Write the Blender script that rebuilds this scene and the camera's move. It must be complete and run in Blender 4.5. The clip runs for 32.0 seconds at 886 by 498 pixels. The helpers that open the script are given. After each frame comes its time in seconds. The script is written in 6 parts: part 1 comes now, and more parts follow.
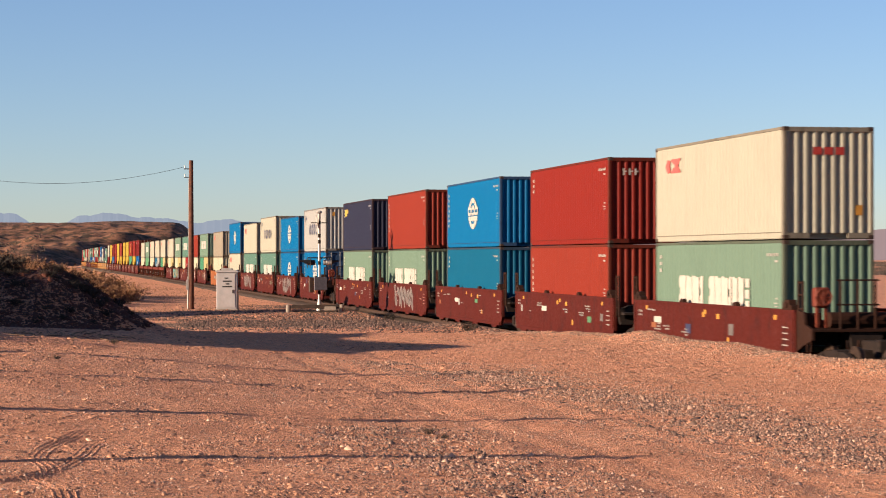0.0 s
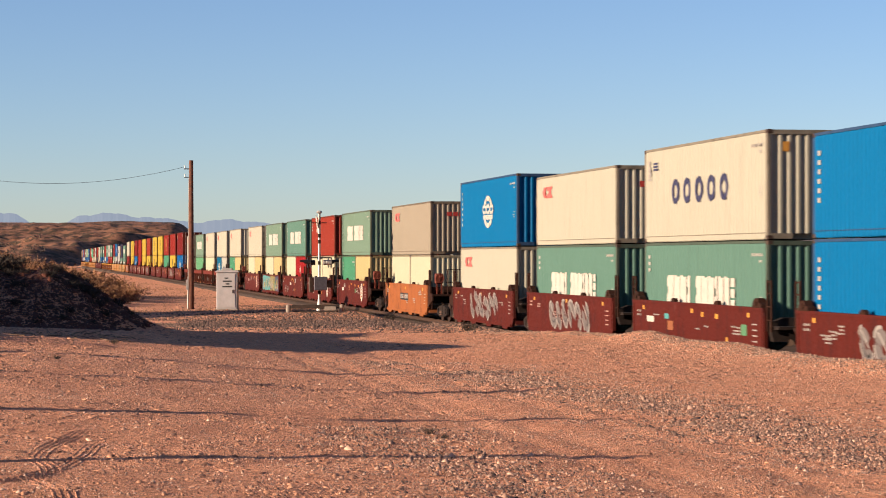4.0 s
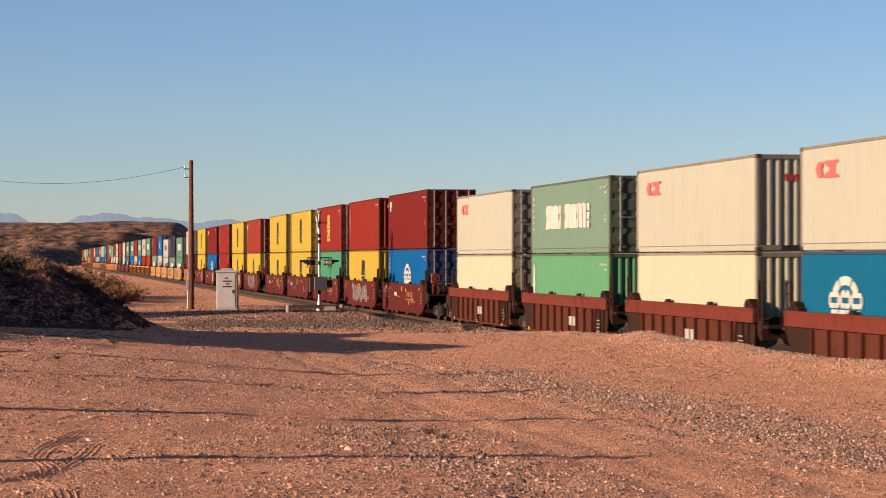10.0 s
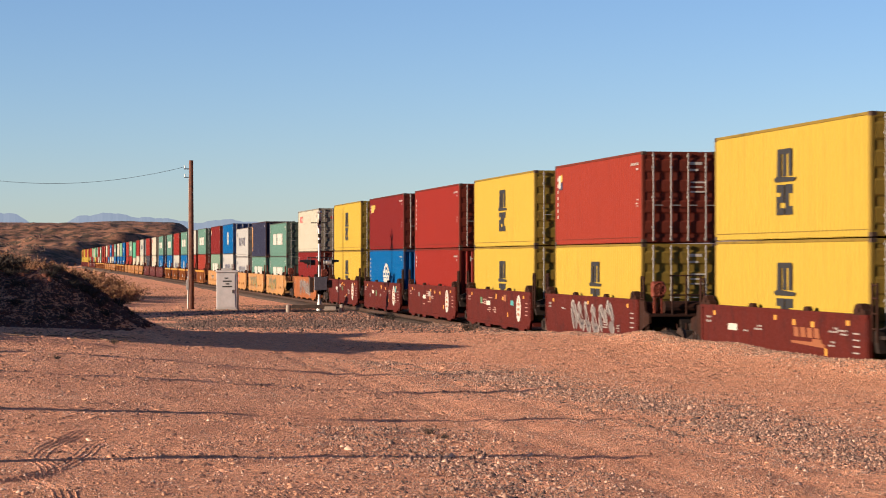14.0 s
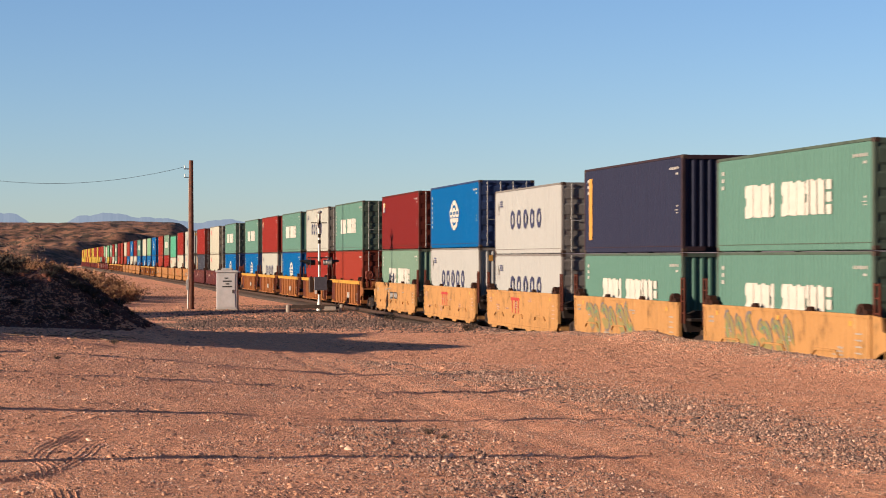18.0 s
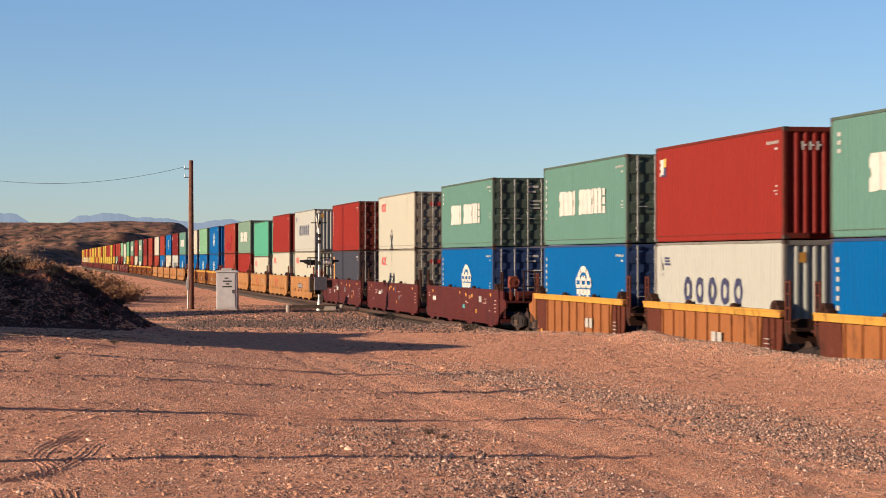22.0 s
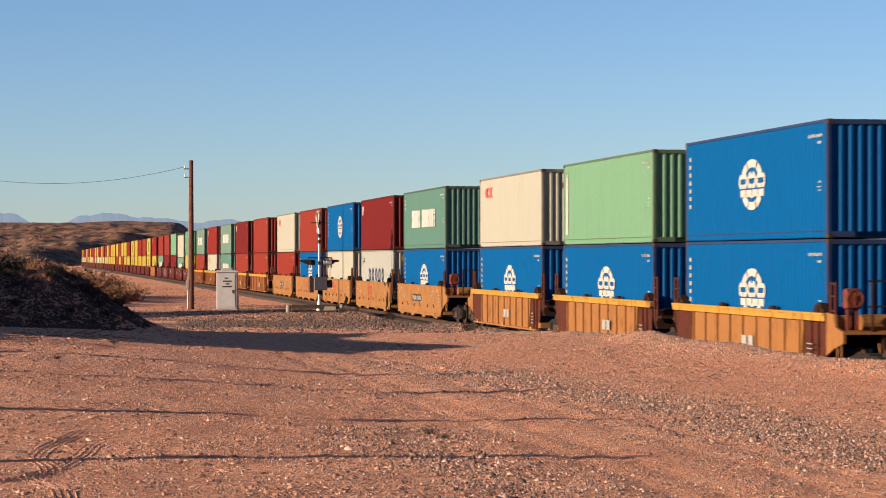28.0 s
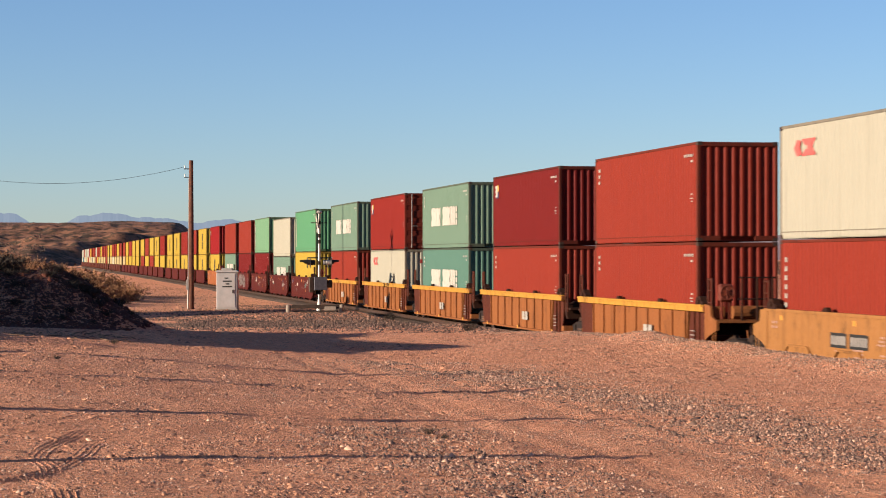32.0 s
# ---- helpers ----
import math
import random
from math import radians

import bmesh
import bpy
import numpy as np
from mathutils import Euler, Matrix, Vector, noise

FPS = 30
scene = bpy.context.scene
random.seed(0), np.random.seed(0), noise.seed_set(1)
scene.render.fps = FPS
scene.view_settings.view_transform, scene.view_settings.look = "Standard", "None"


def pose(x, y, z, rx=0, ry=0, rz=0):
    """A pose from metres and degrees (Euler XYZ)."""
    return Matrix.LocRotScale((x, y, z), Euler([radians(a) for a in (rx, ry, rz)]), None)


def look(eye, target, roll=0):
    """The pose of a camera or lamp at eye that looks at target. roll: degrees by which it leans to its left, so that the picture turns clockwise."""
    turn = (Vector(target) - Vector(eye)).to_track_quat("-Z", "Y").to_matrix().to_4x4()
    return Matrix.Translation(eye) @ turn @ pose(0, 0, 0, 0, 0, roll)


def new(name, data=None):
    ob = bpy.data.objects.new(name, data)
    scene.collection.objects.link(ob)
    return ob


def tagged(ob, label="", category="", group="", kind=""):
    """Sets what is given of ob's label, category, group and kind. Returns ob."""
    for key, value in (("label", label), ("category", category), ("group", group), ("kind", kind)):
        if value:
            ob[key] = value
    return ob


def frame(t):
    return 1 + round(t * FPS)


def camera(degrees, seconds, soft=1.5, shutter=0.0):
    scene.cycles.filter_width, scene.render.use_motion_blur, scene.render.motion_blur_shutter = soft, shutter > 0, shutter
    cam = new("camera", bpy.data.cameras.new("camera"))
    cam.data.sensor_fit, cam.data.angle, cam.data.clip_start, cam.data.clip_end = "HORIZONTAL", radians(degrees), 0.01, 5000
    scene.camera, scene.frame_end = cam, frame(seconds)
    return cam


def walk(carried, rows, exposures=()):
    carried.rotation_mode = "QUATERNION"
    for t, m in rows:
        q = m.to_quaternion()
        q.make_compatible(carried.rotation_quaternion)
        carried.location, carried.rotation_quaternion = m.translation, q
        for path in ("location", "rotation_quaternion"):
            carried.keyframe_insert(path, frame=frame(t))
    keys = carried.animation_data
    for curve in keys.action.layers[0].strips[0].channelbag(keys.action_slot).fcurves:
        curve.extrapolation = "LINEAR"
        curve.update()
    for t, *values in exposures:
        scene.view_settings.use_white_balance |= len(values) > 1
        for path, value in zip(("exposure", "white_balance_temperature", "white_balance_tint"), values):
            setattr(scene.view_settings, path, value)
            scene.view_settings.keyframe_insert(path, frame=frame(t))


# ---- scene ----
# ---- camera ----
EYE = (0.0, 0.0, 2.95)          # world: y runs along the track, away; x to the right of it; z = 0 is rail top
YAW = 10.17                     # degrees by which the camera looks to the right of the track's line
cam = camera(21.95, 32.0, soft=1.0, shutter=0.2)
cam_pose = look(EYE, (math.sin(radians(YAW)) * 100, math.cos(radians(YAW)) * 100, 2.95 + 0.42))
walk(cam, [(0.0, cam_pose), (32.0, cam_pose)], [(0.0, 1.34, 6150, 14), (3.0, 1.36, 6100, 14), (7.0, 1.19, 6200, 14), (11.0, 1.17, 6150, 14), (14.0, 1.33, 5900, 12), (17.0, 1.26, 5860, 10.5), (21.0, 1.27, 5820, 10), (24.0, 1.25, 5820, 10.5), (28.0, 1.25, 5820, 9.5), (32.0, 1.25, 5800, 9.5)])

# ---- sky, sun, exposure ----
SUN_ELEV = 13.2
SUN_TO = Vector((-0.975, -0.222, 0.0)).normalized()
world = bpy.data.worlds.new("sky")
scene.world = world
world.use_nodes = True
wn = world.node_tree.nodes
sky = wn.new("ShaderNodeTexSky")
sky.sky_type = "NISHITA"
sky.sun_disc = False
sky.sun_elevation = radians(SUN_ELEV)
sky.sun_rotation = math.atan2(SUN_TO.x, SUN_TO.y)
sky.altitude = 900
sky.air_density = 0.9
sky.dust_density = 0.35
sky.ozone_density = 2.3
wn["Background"].inputs["Strength"].default_value = 0.0512
tint = wn.new("ShaderNodeMix")
tint.data_type, tint.blend_type = "RGBA", "MULTIPLY"
tint.inputs[0].default_value = 1.0
tint.inputs[7].default_value = (0.955, 0.963, 1.07, 1)
world.node_tree.links.new(sky.outputs[0], tint.inputs[6])
world.node_tree.links.new(tint.outputs[2], wn["Background"].inputs["Color"])
sun_data = bpy.data.lights.new("sun", "SUN")
sun_data.energy = 4.9
sun_data.angle = radians(0.53)
sun_data.color = (1.0, 0.83, 0.60)
sun = new("sun", sun_data)
ray = (-SUN_TO * math.cos(radians(SUN_ELEV)) - Vector((0, 0, math.sin(radians(SUN_ELEV)))))
sun.rotation_euler = ray.to_track_quat("-Z", "Y").to_euler()
sun.location = (-60, 60, 40)

# ---- materials ----


def mat(name, build):
    m = bpy.data.materials.new(name)
    m.use_nodes = True
    build(m.node_tree, m.node_tree.nodes["Principled BSDF"])
    return m


def sun_offset(color):
    """Shifts a base colour to offset the sun's paler tint, so shade stays warm."""
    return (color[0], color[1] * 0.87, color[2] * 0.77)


def node(nt, kind, **inputs):
    n = nt.nodes.new(kind)
    for k, val in inputs.items():
        n.inputs[k.replace("_", " ")].default_value = val
    return n


def ramp(nt, fac, stops):
    r = nt.nodes.new("ShaderNodeValToRGB")
    els = r.color_ramp.elements
    while len(els) < len(stops):
        els.new(0.5)
    for e, (p, c) in zip(els, stops):
        e.position, e.color = p, (*c, 1) if len(c) == 3 else c
    nt.links.new(fac, r.inputs[0])
    return r.outputs[0]


def mixc(nt, fac, a, b, mode="MIX"):
    n = nt.nodes.new("ShaderNodeMix")
    n.data_type, n.blend_type = "RGBA", mode
    for sock, val in ((n.inputs[0], fac), (n.inputs[6], a), (n.inputs[7], b)):
        if isinstance(val, (int, float)):
            sock.default_value = val
        elif isinstance(val, (tuple, list)):
            sock.default_value = (*val, 1)
        else:
            nt.links.new(val, sock)
    return n.outputs[2]


def coords(nt, scale=(1, 1, 1), generated="Object"):
    tc = nt.nodes.new("ShaderNodeTexCoord")
    mp = nt.nodes.new("ShaderNodeMapping")
    mp.inputs["Scale"].default_value = scale
    info = nt.nodes.new("ShaderNodeObjectInfo")
    add = nt.nodes.new("ShaderNodeVectorMath")
    mul = nt.nodes.new("ShaderNodeMath")
    mul.operation = "MULTIPLY"
    mul.inputs[1].default_value = 57.0
    nt.links.new(info.outputs["Random"], mul.inputs[0])
    nt.links.new(tc.outputs[generated], add.inputs[0])
    nt.links.new(mul.outputs[0], add.inputs[1])
    nt.links.new(add.outputs[0], mp.inputs["Vector"])
    return mp.outputs[0]


def noise_tex(nt, vec, scale, detail=4, rough=0.6):
    n = node(nt, "ShaderNodeTexNoise", Scale=scale, Detail=detail, Roughness=rough)
    nt.links.new(vec, n.inputs["Vector"])
    return n.outputs[0]


def bump(nt, p, height, strength, dist):
    b = node(nt, "ShaderNodeBump", Strength=strength, Distance=dist)
    nt.links.new(height, b.inputs["Height"])
    nt.links.new(b.outputs[0], p.inputs["Normal"])


def paint(name, color, rust=0.3, rough=0.5, fade=0.12, grime=0.35, blotch=0.0):
    """Weathered paint on steel: faded patches, vertical grime streaks and rust spots."""
    color = sun_offset(color)

    def build(nt, p):
        v = coords(nt)
        streak = noise_tex(nt, coords(nt, (3.0, 3.0, 0.25)), 1.6, 5)
        big = noise_tex(nt, v, 0.45, 3)
        fine = noise_tex(nt, v, 11.0, 6, 0.75)
        pale = tuple(min(1, c * 0.92 + 0.004) for c in color)
        c1 = mixc(nt, ramp(nt, big, [(0.35, (0, 0, 0)), (0.75, (fade, fade, fade))]), color, pale)
        dark = tuple(c * 0.45 + 0.002 for c in color)
        c2 = mixc(nt, ramp(nt, streak, [(0.52, (0, 0, 0)), (0.80, (grime, grime, grime))]), c1, dark)
        c3 = mixc(nt, ramp(nt, fine, [(0.64, (0, 0, 0)), (0.80, (rust, rust, rust))]), c2, (0.075, 0.028, 0.014))
        if blotch:
            worn = noise_tex(nt, coords(nt, (1.0, 1.0, 0.6)), 1.8, 7, 0.74)
            c3 = mixc(nt, ramp(nt, worn, [(0.53, (0, 0, 0)), (0.66, (blotch, blotch, blotch))]), c3, tuple(0.42 * c + 0.004 for c in color))
            c3 = mixc(nt, ramp(nt, worn, [(0.28, (blotch, blotch, blotch)), (0.38, (0, 0, 0))]), c3, tuple(1.25 * c + 0.015 for c in color))
        nt.links.new(c3, p.inputs["Base Color"])
        nt.links.new(ramp(nt, fine, [(0.3, (rough - 0.1,) * 3), (0.75, (rough + 0.3,) * 3)]), p.inputs["Roughness"])
        p.inputs["Specular IOR Level"].default_value = 0.08
        bump(nt, p, fine, 0.05, 0.005)
    return mat(name, build)


def plain(name, color, rough=0.7, metal=0.0, scale=12.0, var=0.25, dull=0.62):
    color = sun_offset(tuple(dull * c for c in color))

    def build(nt, p):
        f = noise_tex(nt, coords(nt), scale, 5, 0.65)
        lo, hi = tuple(c * (1 - var) for c in color), tuple(min(1, c * (1 + var)) for c in color)
        nt.links.new(ramp(nt, f, [(0.3, lo), (0.7, hi)]), p.inputs["Base Color"])
        p.inputs["Roughness"].default_value = rough
        p.inputs["Metallic"].default_value = metal
        p.inputs["Specular IOR Level"].default_value = 0.25
        bump(nt, p, f, 0.2, 0.01)
    return mat(name, build)


def ground_mat(name, base, light, dark, pebble=True, bush=None):
    base, light, dark = sun_offset(base), sun_offset(light), sun_offset(dark)

    def build(nt, p):
        tc = nt.nodes.new("ShaderNodeTexCoord")
        v = tc.outputs["Object"]
        big = noise_tex(nt, v, 0.16, 4)
        mid = noise_tex(nt, v, 1.3, 6, 0.7)
        fine = noise_tex(nt, v, 11.0, 8, 0.8)
        c = mixc(nt, ramp(nt, big, [(0.35, (0, 0, 0)), (0.65, (1, 1, 1))]), base, light)
        c = mixc(nt, ramp(nt, mid, [(0.42, (0.65, 0.65, 0.65)), (0.6, (0, 0, 0))]), c, dark)
        if bush:
            spots = noise_tex(nt, v, bush[1], 3)
            c = mixc(nt, ramp(nt, spots, [(0.46, (0, 0, 0)), (0.58, (0.85, 0.85, 0.85))]), c, bush[0])
        c = mixc(nt, ramp(nt, fine, [(0.40, (0.48, 0.48, 0.48)), (0.50, (1, 1, 1))]), (0, 0, 0), c, "MIX")
        if pebble:
            grit = noise_tex(nt, v, 38.0, 3, 0.6)
            c = mixc(nt, ramp(nt, grit, [(0.34, (0.6, 0.6, 0.6)), (0.44, (0, 0, 0))]), c, tuple(0.35 * x for x in dark))
            c = mixc(nt, ramp(nt, grit, [(0.60, (0, 0, 0)), (0.70, (0.55, 0.55, 0.55))]), c, tuple(min(1, 1.25 * x + 0.03) for x in light))
        nt.links.new(c, p.inputs["Base Color"])
        p.inputs["Roughness"].default_value = 0.95
        p.inputs["Specular IOR Level"].default_value = 0.15
        if pebble:
            add = nt.nodes.new("ShaderNodeMath")
            add.operation = "ADD"
            nt.links.new(mid, add.inputs[0])
            nt.links.new(fine, add.inputs[1])
            bump(nt, p, add.outputs[0], 1.0, 0.06)
    return mat(name, build)


def stone_mat(name, lo, hi):
    lo, hi = sun_offset(lo), sun_offset(hi)

    def build(nt, p):
        g = nt.nodes.new("ShaderNodeNewGeometry")
        c = ramp(nt, g.outputs["Random Per Island"], [(0.0, lo), (0.6, tuple((a + b) / 2 for a, b in zip(lo, hi))), (1.0, hi)])
        nt.links.new(c, p.inputs["Base Color"])
        p.inputs["Roughness"].default_value = 0.9
    return mat(name, build)


# Far haze and daylight are put into the surface as an even glow.
def haze_glow_mat(name, color, glow):
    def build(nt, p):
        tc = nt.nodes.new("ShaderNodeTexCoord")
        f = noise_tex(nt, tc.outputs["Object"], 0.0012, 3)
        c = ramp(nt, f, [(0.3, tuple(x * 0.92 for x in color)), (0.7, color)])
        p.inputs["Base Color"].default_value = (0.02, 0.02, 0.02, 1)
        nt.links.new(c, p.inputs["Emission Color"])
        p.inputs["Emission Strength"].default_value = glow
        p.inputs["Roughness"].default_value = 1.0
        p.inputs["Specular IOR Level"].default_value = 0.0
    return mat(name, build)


PAINTS = {
    "cream": (1.05, 1.06, 0.90), "ivory": (1.22, 1.22, 0.93), "white": (0.95, 1.00, 0.94), "tan": (0.76, 0.70, 0.57), "grey": (0.93, 0.98, 1.00),
    "red": (0.54, 0.046, 0.027), "brick": (0.60, 0.080, 0.043), "dred": (0.37, 0.027, 0.022), "azure": (0.0, 0.345, 0.92), "blue": (0.0, 0.235, 0.78),
    "lblue": (0.006, 0.28, 0.58), "navy": (0.06, 0.068, 0.15), "slate": (0.11, 0.12, 0.17), "green": (0.25, 0.53, 0.45),
    "pale": (0.38, 0.62, 0.49), "mint": (0.15, 0.60, 0.36), "teal": (0.26, 0.74, 0.40), "lgreen": (0.42, 0.84, 0.52), "yellow": (1.10, 0.81, 0.11),
    "lyellow": (1.12, 0.95, 0.49), "orange": (0.62, 0.25, 0.03), "scarlet": (0.62, 0.025, 0.025), "seafoam": (0.20, 0.80, 0.54)}
WORDS = {"cream": "cream", "ivory": "ivory", "white": "white", "tan": "tan", "grey": "pale grey", "red": "red", "brick": "brick-red", "dred": "dark red",
         "azure": "azure blue", "blue": "blue", "lblue": "light blue", "navy": "navy blue", "slate": "slate-blue", "green": "green", "pale": "pale green",
         "mint": "mint green", "teal": "bright green", "lgreen": "light green", "yellow": "yellow", "lyellow": "pale yellow", "orange": "orange", "scarlet": "bright red", "seafoam": "seafoam green"}
PAINT = {k: paint("container_paint_" + k, tuple(0.25 * v for v in c), rust=0.35, rough=0.5, grime=0.28) for k, c in PAINTS.items()}
RAIL_DOOR_PAINT = {k: paint("container_rail_paint_" + k, tuple(0.115 * v + d for v, d in zip(c, (0.022, 0.010, 0.006))), rust=0.9, rough=0.65, grime=0.75, blotch=0.8) for k, c in PAINTS.items()}
CARPAINT = {k: paint("car_paint_" + k, c, rust, rough, 0.3, grime, 0.9) for k, (c, rust, rough, grime) in {
    "apricot": ((0.225, 0.103, 0.034), 0.9, 0.7, 0.8), "redchord": ((0.105, 0.022, 0.014), 0.6, 0.6, 0.6), "blackish": ((0.026, 0.011, 0.007), 0.6, 0.75, 0.6),
    "dirty": ((0.185, 0.072, 0.025), 0.9, 0.7, 0.95), "chord": ((0.34, 0.185, 0.032), 1.0, 0.6, 0.95), "oxide": ((0.062, 0.0102, 0.0068), 0.7, 0.6, 0.75),
    "rust": ((0.205, 0.072, 0.026), 0.7, 0.7, 0.6), "dark": ((0.066, 0.019, 0.011), 0.6, 0.65, 0.6), "maroon": ((0.056, 0.0125, 0.011), 0.35, 0.55, 0.5),
    "amber": ((0.285, 0.157, 0.060), 0.6, 0.55, 0.7), "ochre": ((0.225, 0.110, 0.038), 0.8, 0.6, 0.8)}.items()}
MARK = {k: plain("marking_" + k, c, 0.6, 0, 4.0, 0.12) for k, c in {
    "white": (0.58, 0.57, 0.53), "red": (0.42, 0.045, 0.035), "badge": (0.62, 0.13, 0.12), "navy": (0.045, 0.05, 0.12), "black": (0.03, 0.03, 0.03), "amber": (0.60, 0.30, 0.05), "dull": (0.30, 0.11, 0.045),
    "cyan": (0.09, 0.34, 0.36), "green": (0.10, 0.26, 0.14), "smoke": (0.17, 0.15, 0.15), "steel": (0.34, 0.34, 0.34), "dim": (0.44, 0.43, 0.41), "grey": (0.35, 0.34, 0.33), "pink": (0.46, 0.30, 0.26), "yellow": (0.60, 0.42, 0.08), "olive": (0.26, 0.22, 0.08)}.items()}
STEEL = plain("weathered_steel", (0.075, 0.048, 0.036), 0.6, 0.4, 9.0, 0.4)
IRON = plain("grimy_truck_iron", (0.022, 0.012, 0.008), 0.85, 0.0, 9.0, 0.5)
RAIL = plain("rail_steel", (0.16, 0.10, 0.075), 0.45, 0.6, 3.0, 0.3)
GALV = plain("galvanised_metal", (0.60, 0.59, 0.57), 0.45, 0.3, 5.0, 0.15)
ALU = plain("painted_aluminium", (0.52, 0.53, 0.56), 0.5, 0.0, 2.5, 0.1)
POLEWOOD = plain("creosoted_wood", (0.17, 0.075, 0.048), 0.85, 0, 6.0, 0.45)
TIE = plain("timber_tie", (0.055, 0.038, 0.03), 0.9, 0, 5.0, 0.4)
BRAKERED = plain("rusty_red_iron", (0.19, 0.040, 0.020), 0.7, 0.1, 9.0, 0.4)
BLACK = plain("black_paint", (0.02, 0.02, 0.02), 0.5, 0, 5.0, 0.2)
LENS = plain("red_lens", (0.25, 0.02, 0.02), 0.15, 0, 5.0, 0.1)
CONCRETE = plain("concrete", (0.36, 0.32, 0.28), 0.9, 0, 6.0, 0.25)
SOIL = ground_mat("desert_soil", (0.705, 0.344, 0.206), (0.765, 0.404, 0.256), (0.575, 0.264, 0.156))
HILLSOIL = ground_mat("badland_soil", (0.255, 0.122, 0.076), (0.33, 0.172, 0.112), (0.145, 0.074, 0.047), False, ((0.039, 0.030, 0.019), 0.13))
BALLAST = ground_mat("ballast_bed", (0.154, 0.110, 0.088), (0.186, 0.143, 0.115), (0.088, 0.063, 0.049))
STONES = stone_mat("gravel_stone", (0.16, 0.088, 0.060), (0.52, 0.345, 0.245))
DARKSTONES = stone_mat("dark_gravel_stone", (0.062, 0.034, 0.024), (0.56, 0.35, 0.25))
BASALT = stone_mat("dark_ballast_stone", (0.034, 0.020, 0.015), (0.24, 0.145, 0.105))
CLOD = stone_mat("dirt_clod", (0.19, 0.092, 0.055), (0.58, 0.292, 0.170))
MOUND_SHADE = stone_mat("mound_shade_dirt", (0.044, 0.008, 0.0015), (0.098, 0.022, 0.005))
GROWTH = stone_mat("dry_growth", (0.15, 0.075, 0.036), (0.36, 0.19, 0.10))
LOOSE = stone_mat("loose_stone", (0.16, 0.085, 0.058), (0.70, 0.47, 0.35))
STEM = stone_mat("dry_stem", (0.100, 0.056, 0.032), (0.261, 0.168, 0.093))
STRAW = stone_mat("dry_twig", (0.15, 0.068, 0.028), (0.34, 0.18, 0.085))
SCRUB = stone_mat("far_scrub", (0.040, 0.027, 0.018), (0.115, 0.075, 0.048))
SAGE = stone_mat("dark_twig", (0.017, 0.012, 0.008), (0.052, 0.035, 0.021))
MOUNT = haze_glow_mat("far_mountain_glow", (0.245, 0.28, 0.325), 0.525)
MOUNT2 = haze_glow_mat("far_mesa_glow", (0.300, 0.205, 0.190), 0.5)

# ---- mesh helpers ----


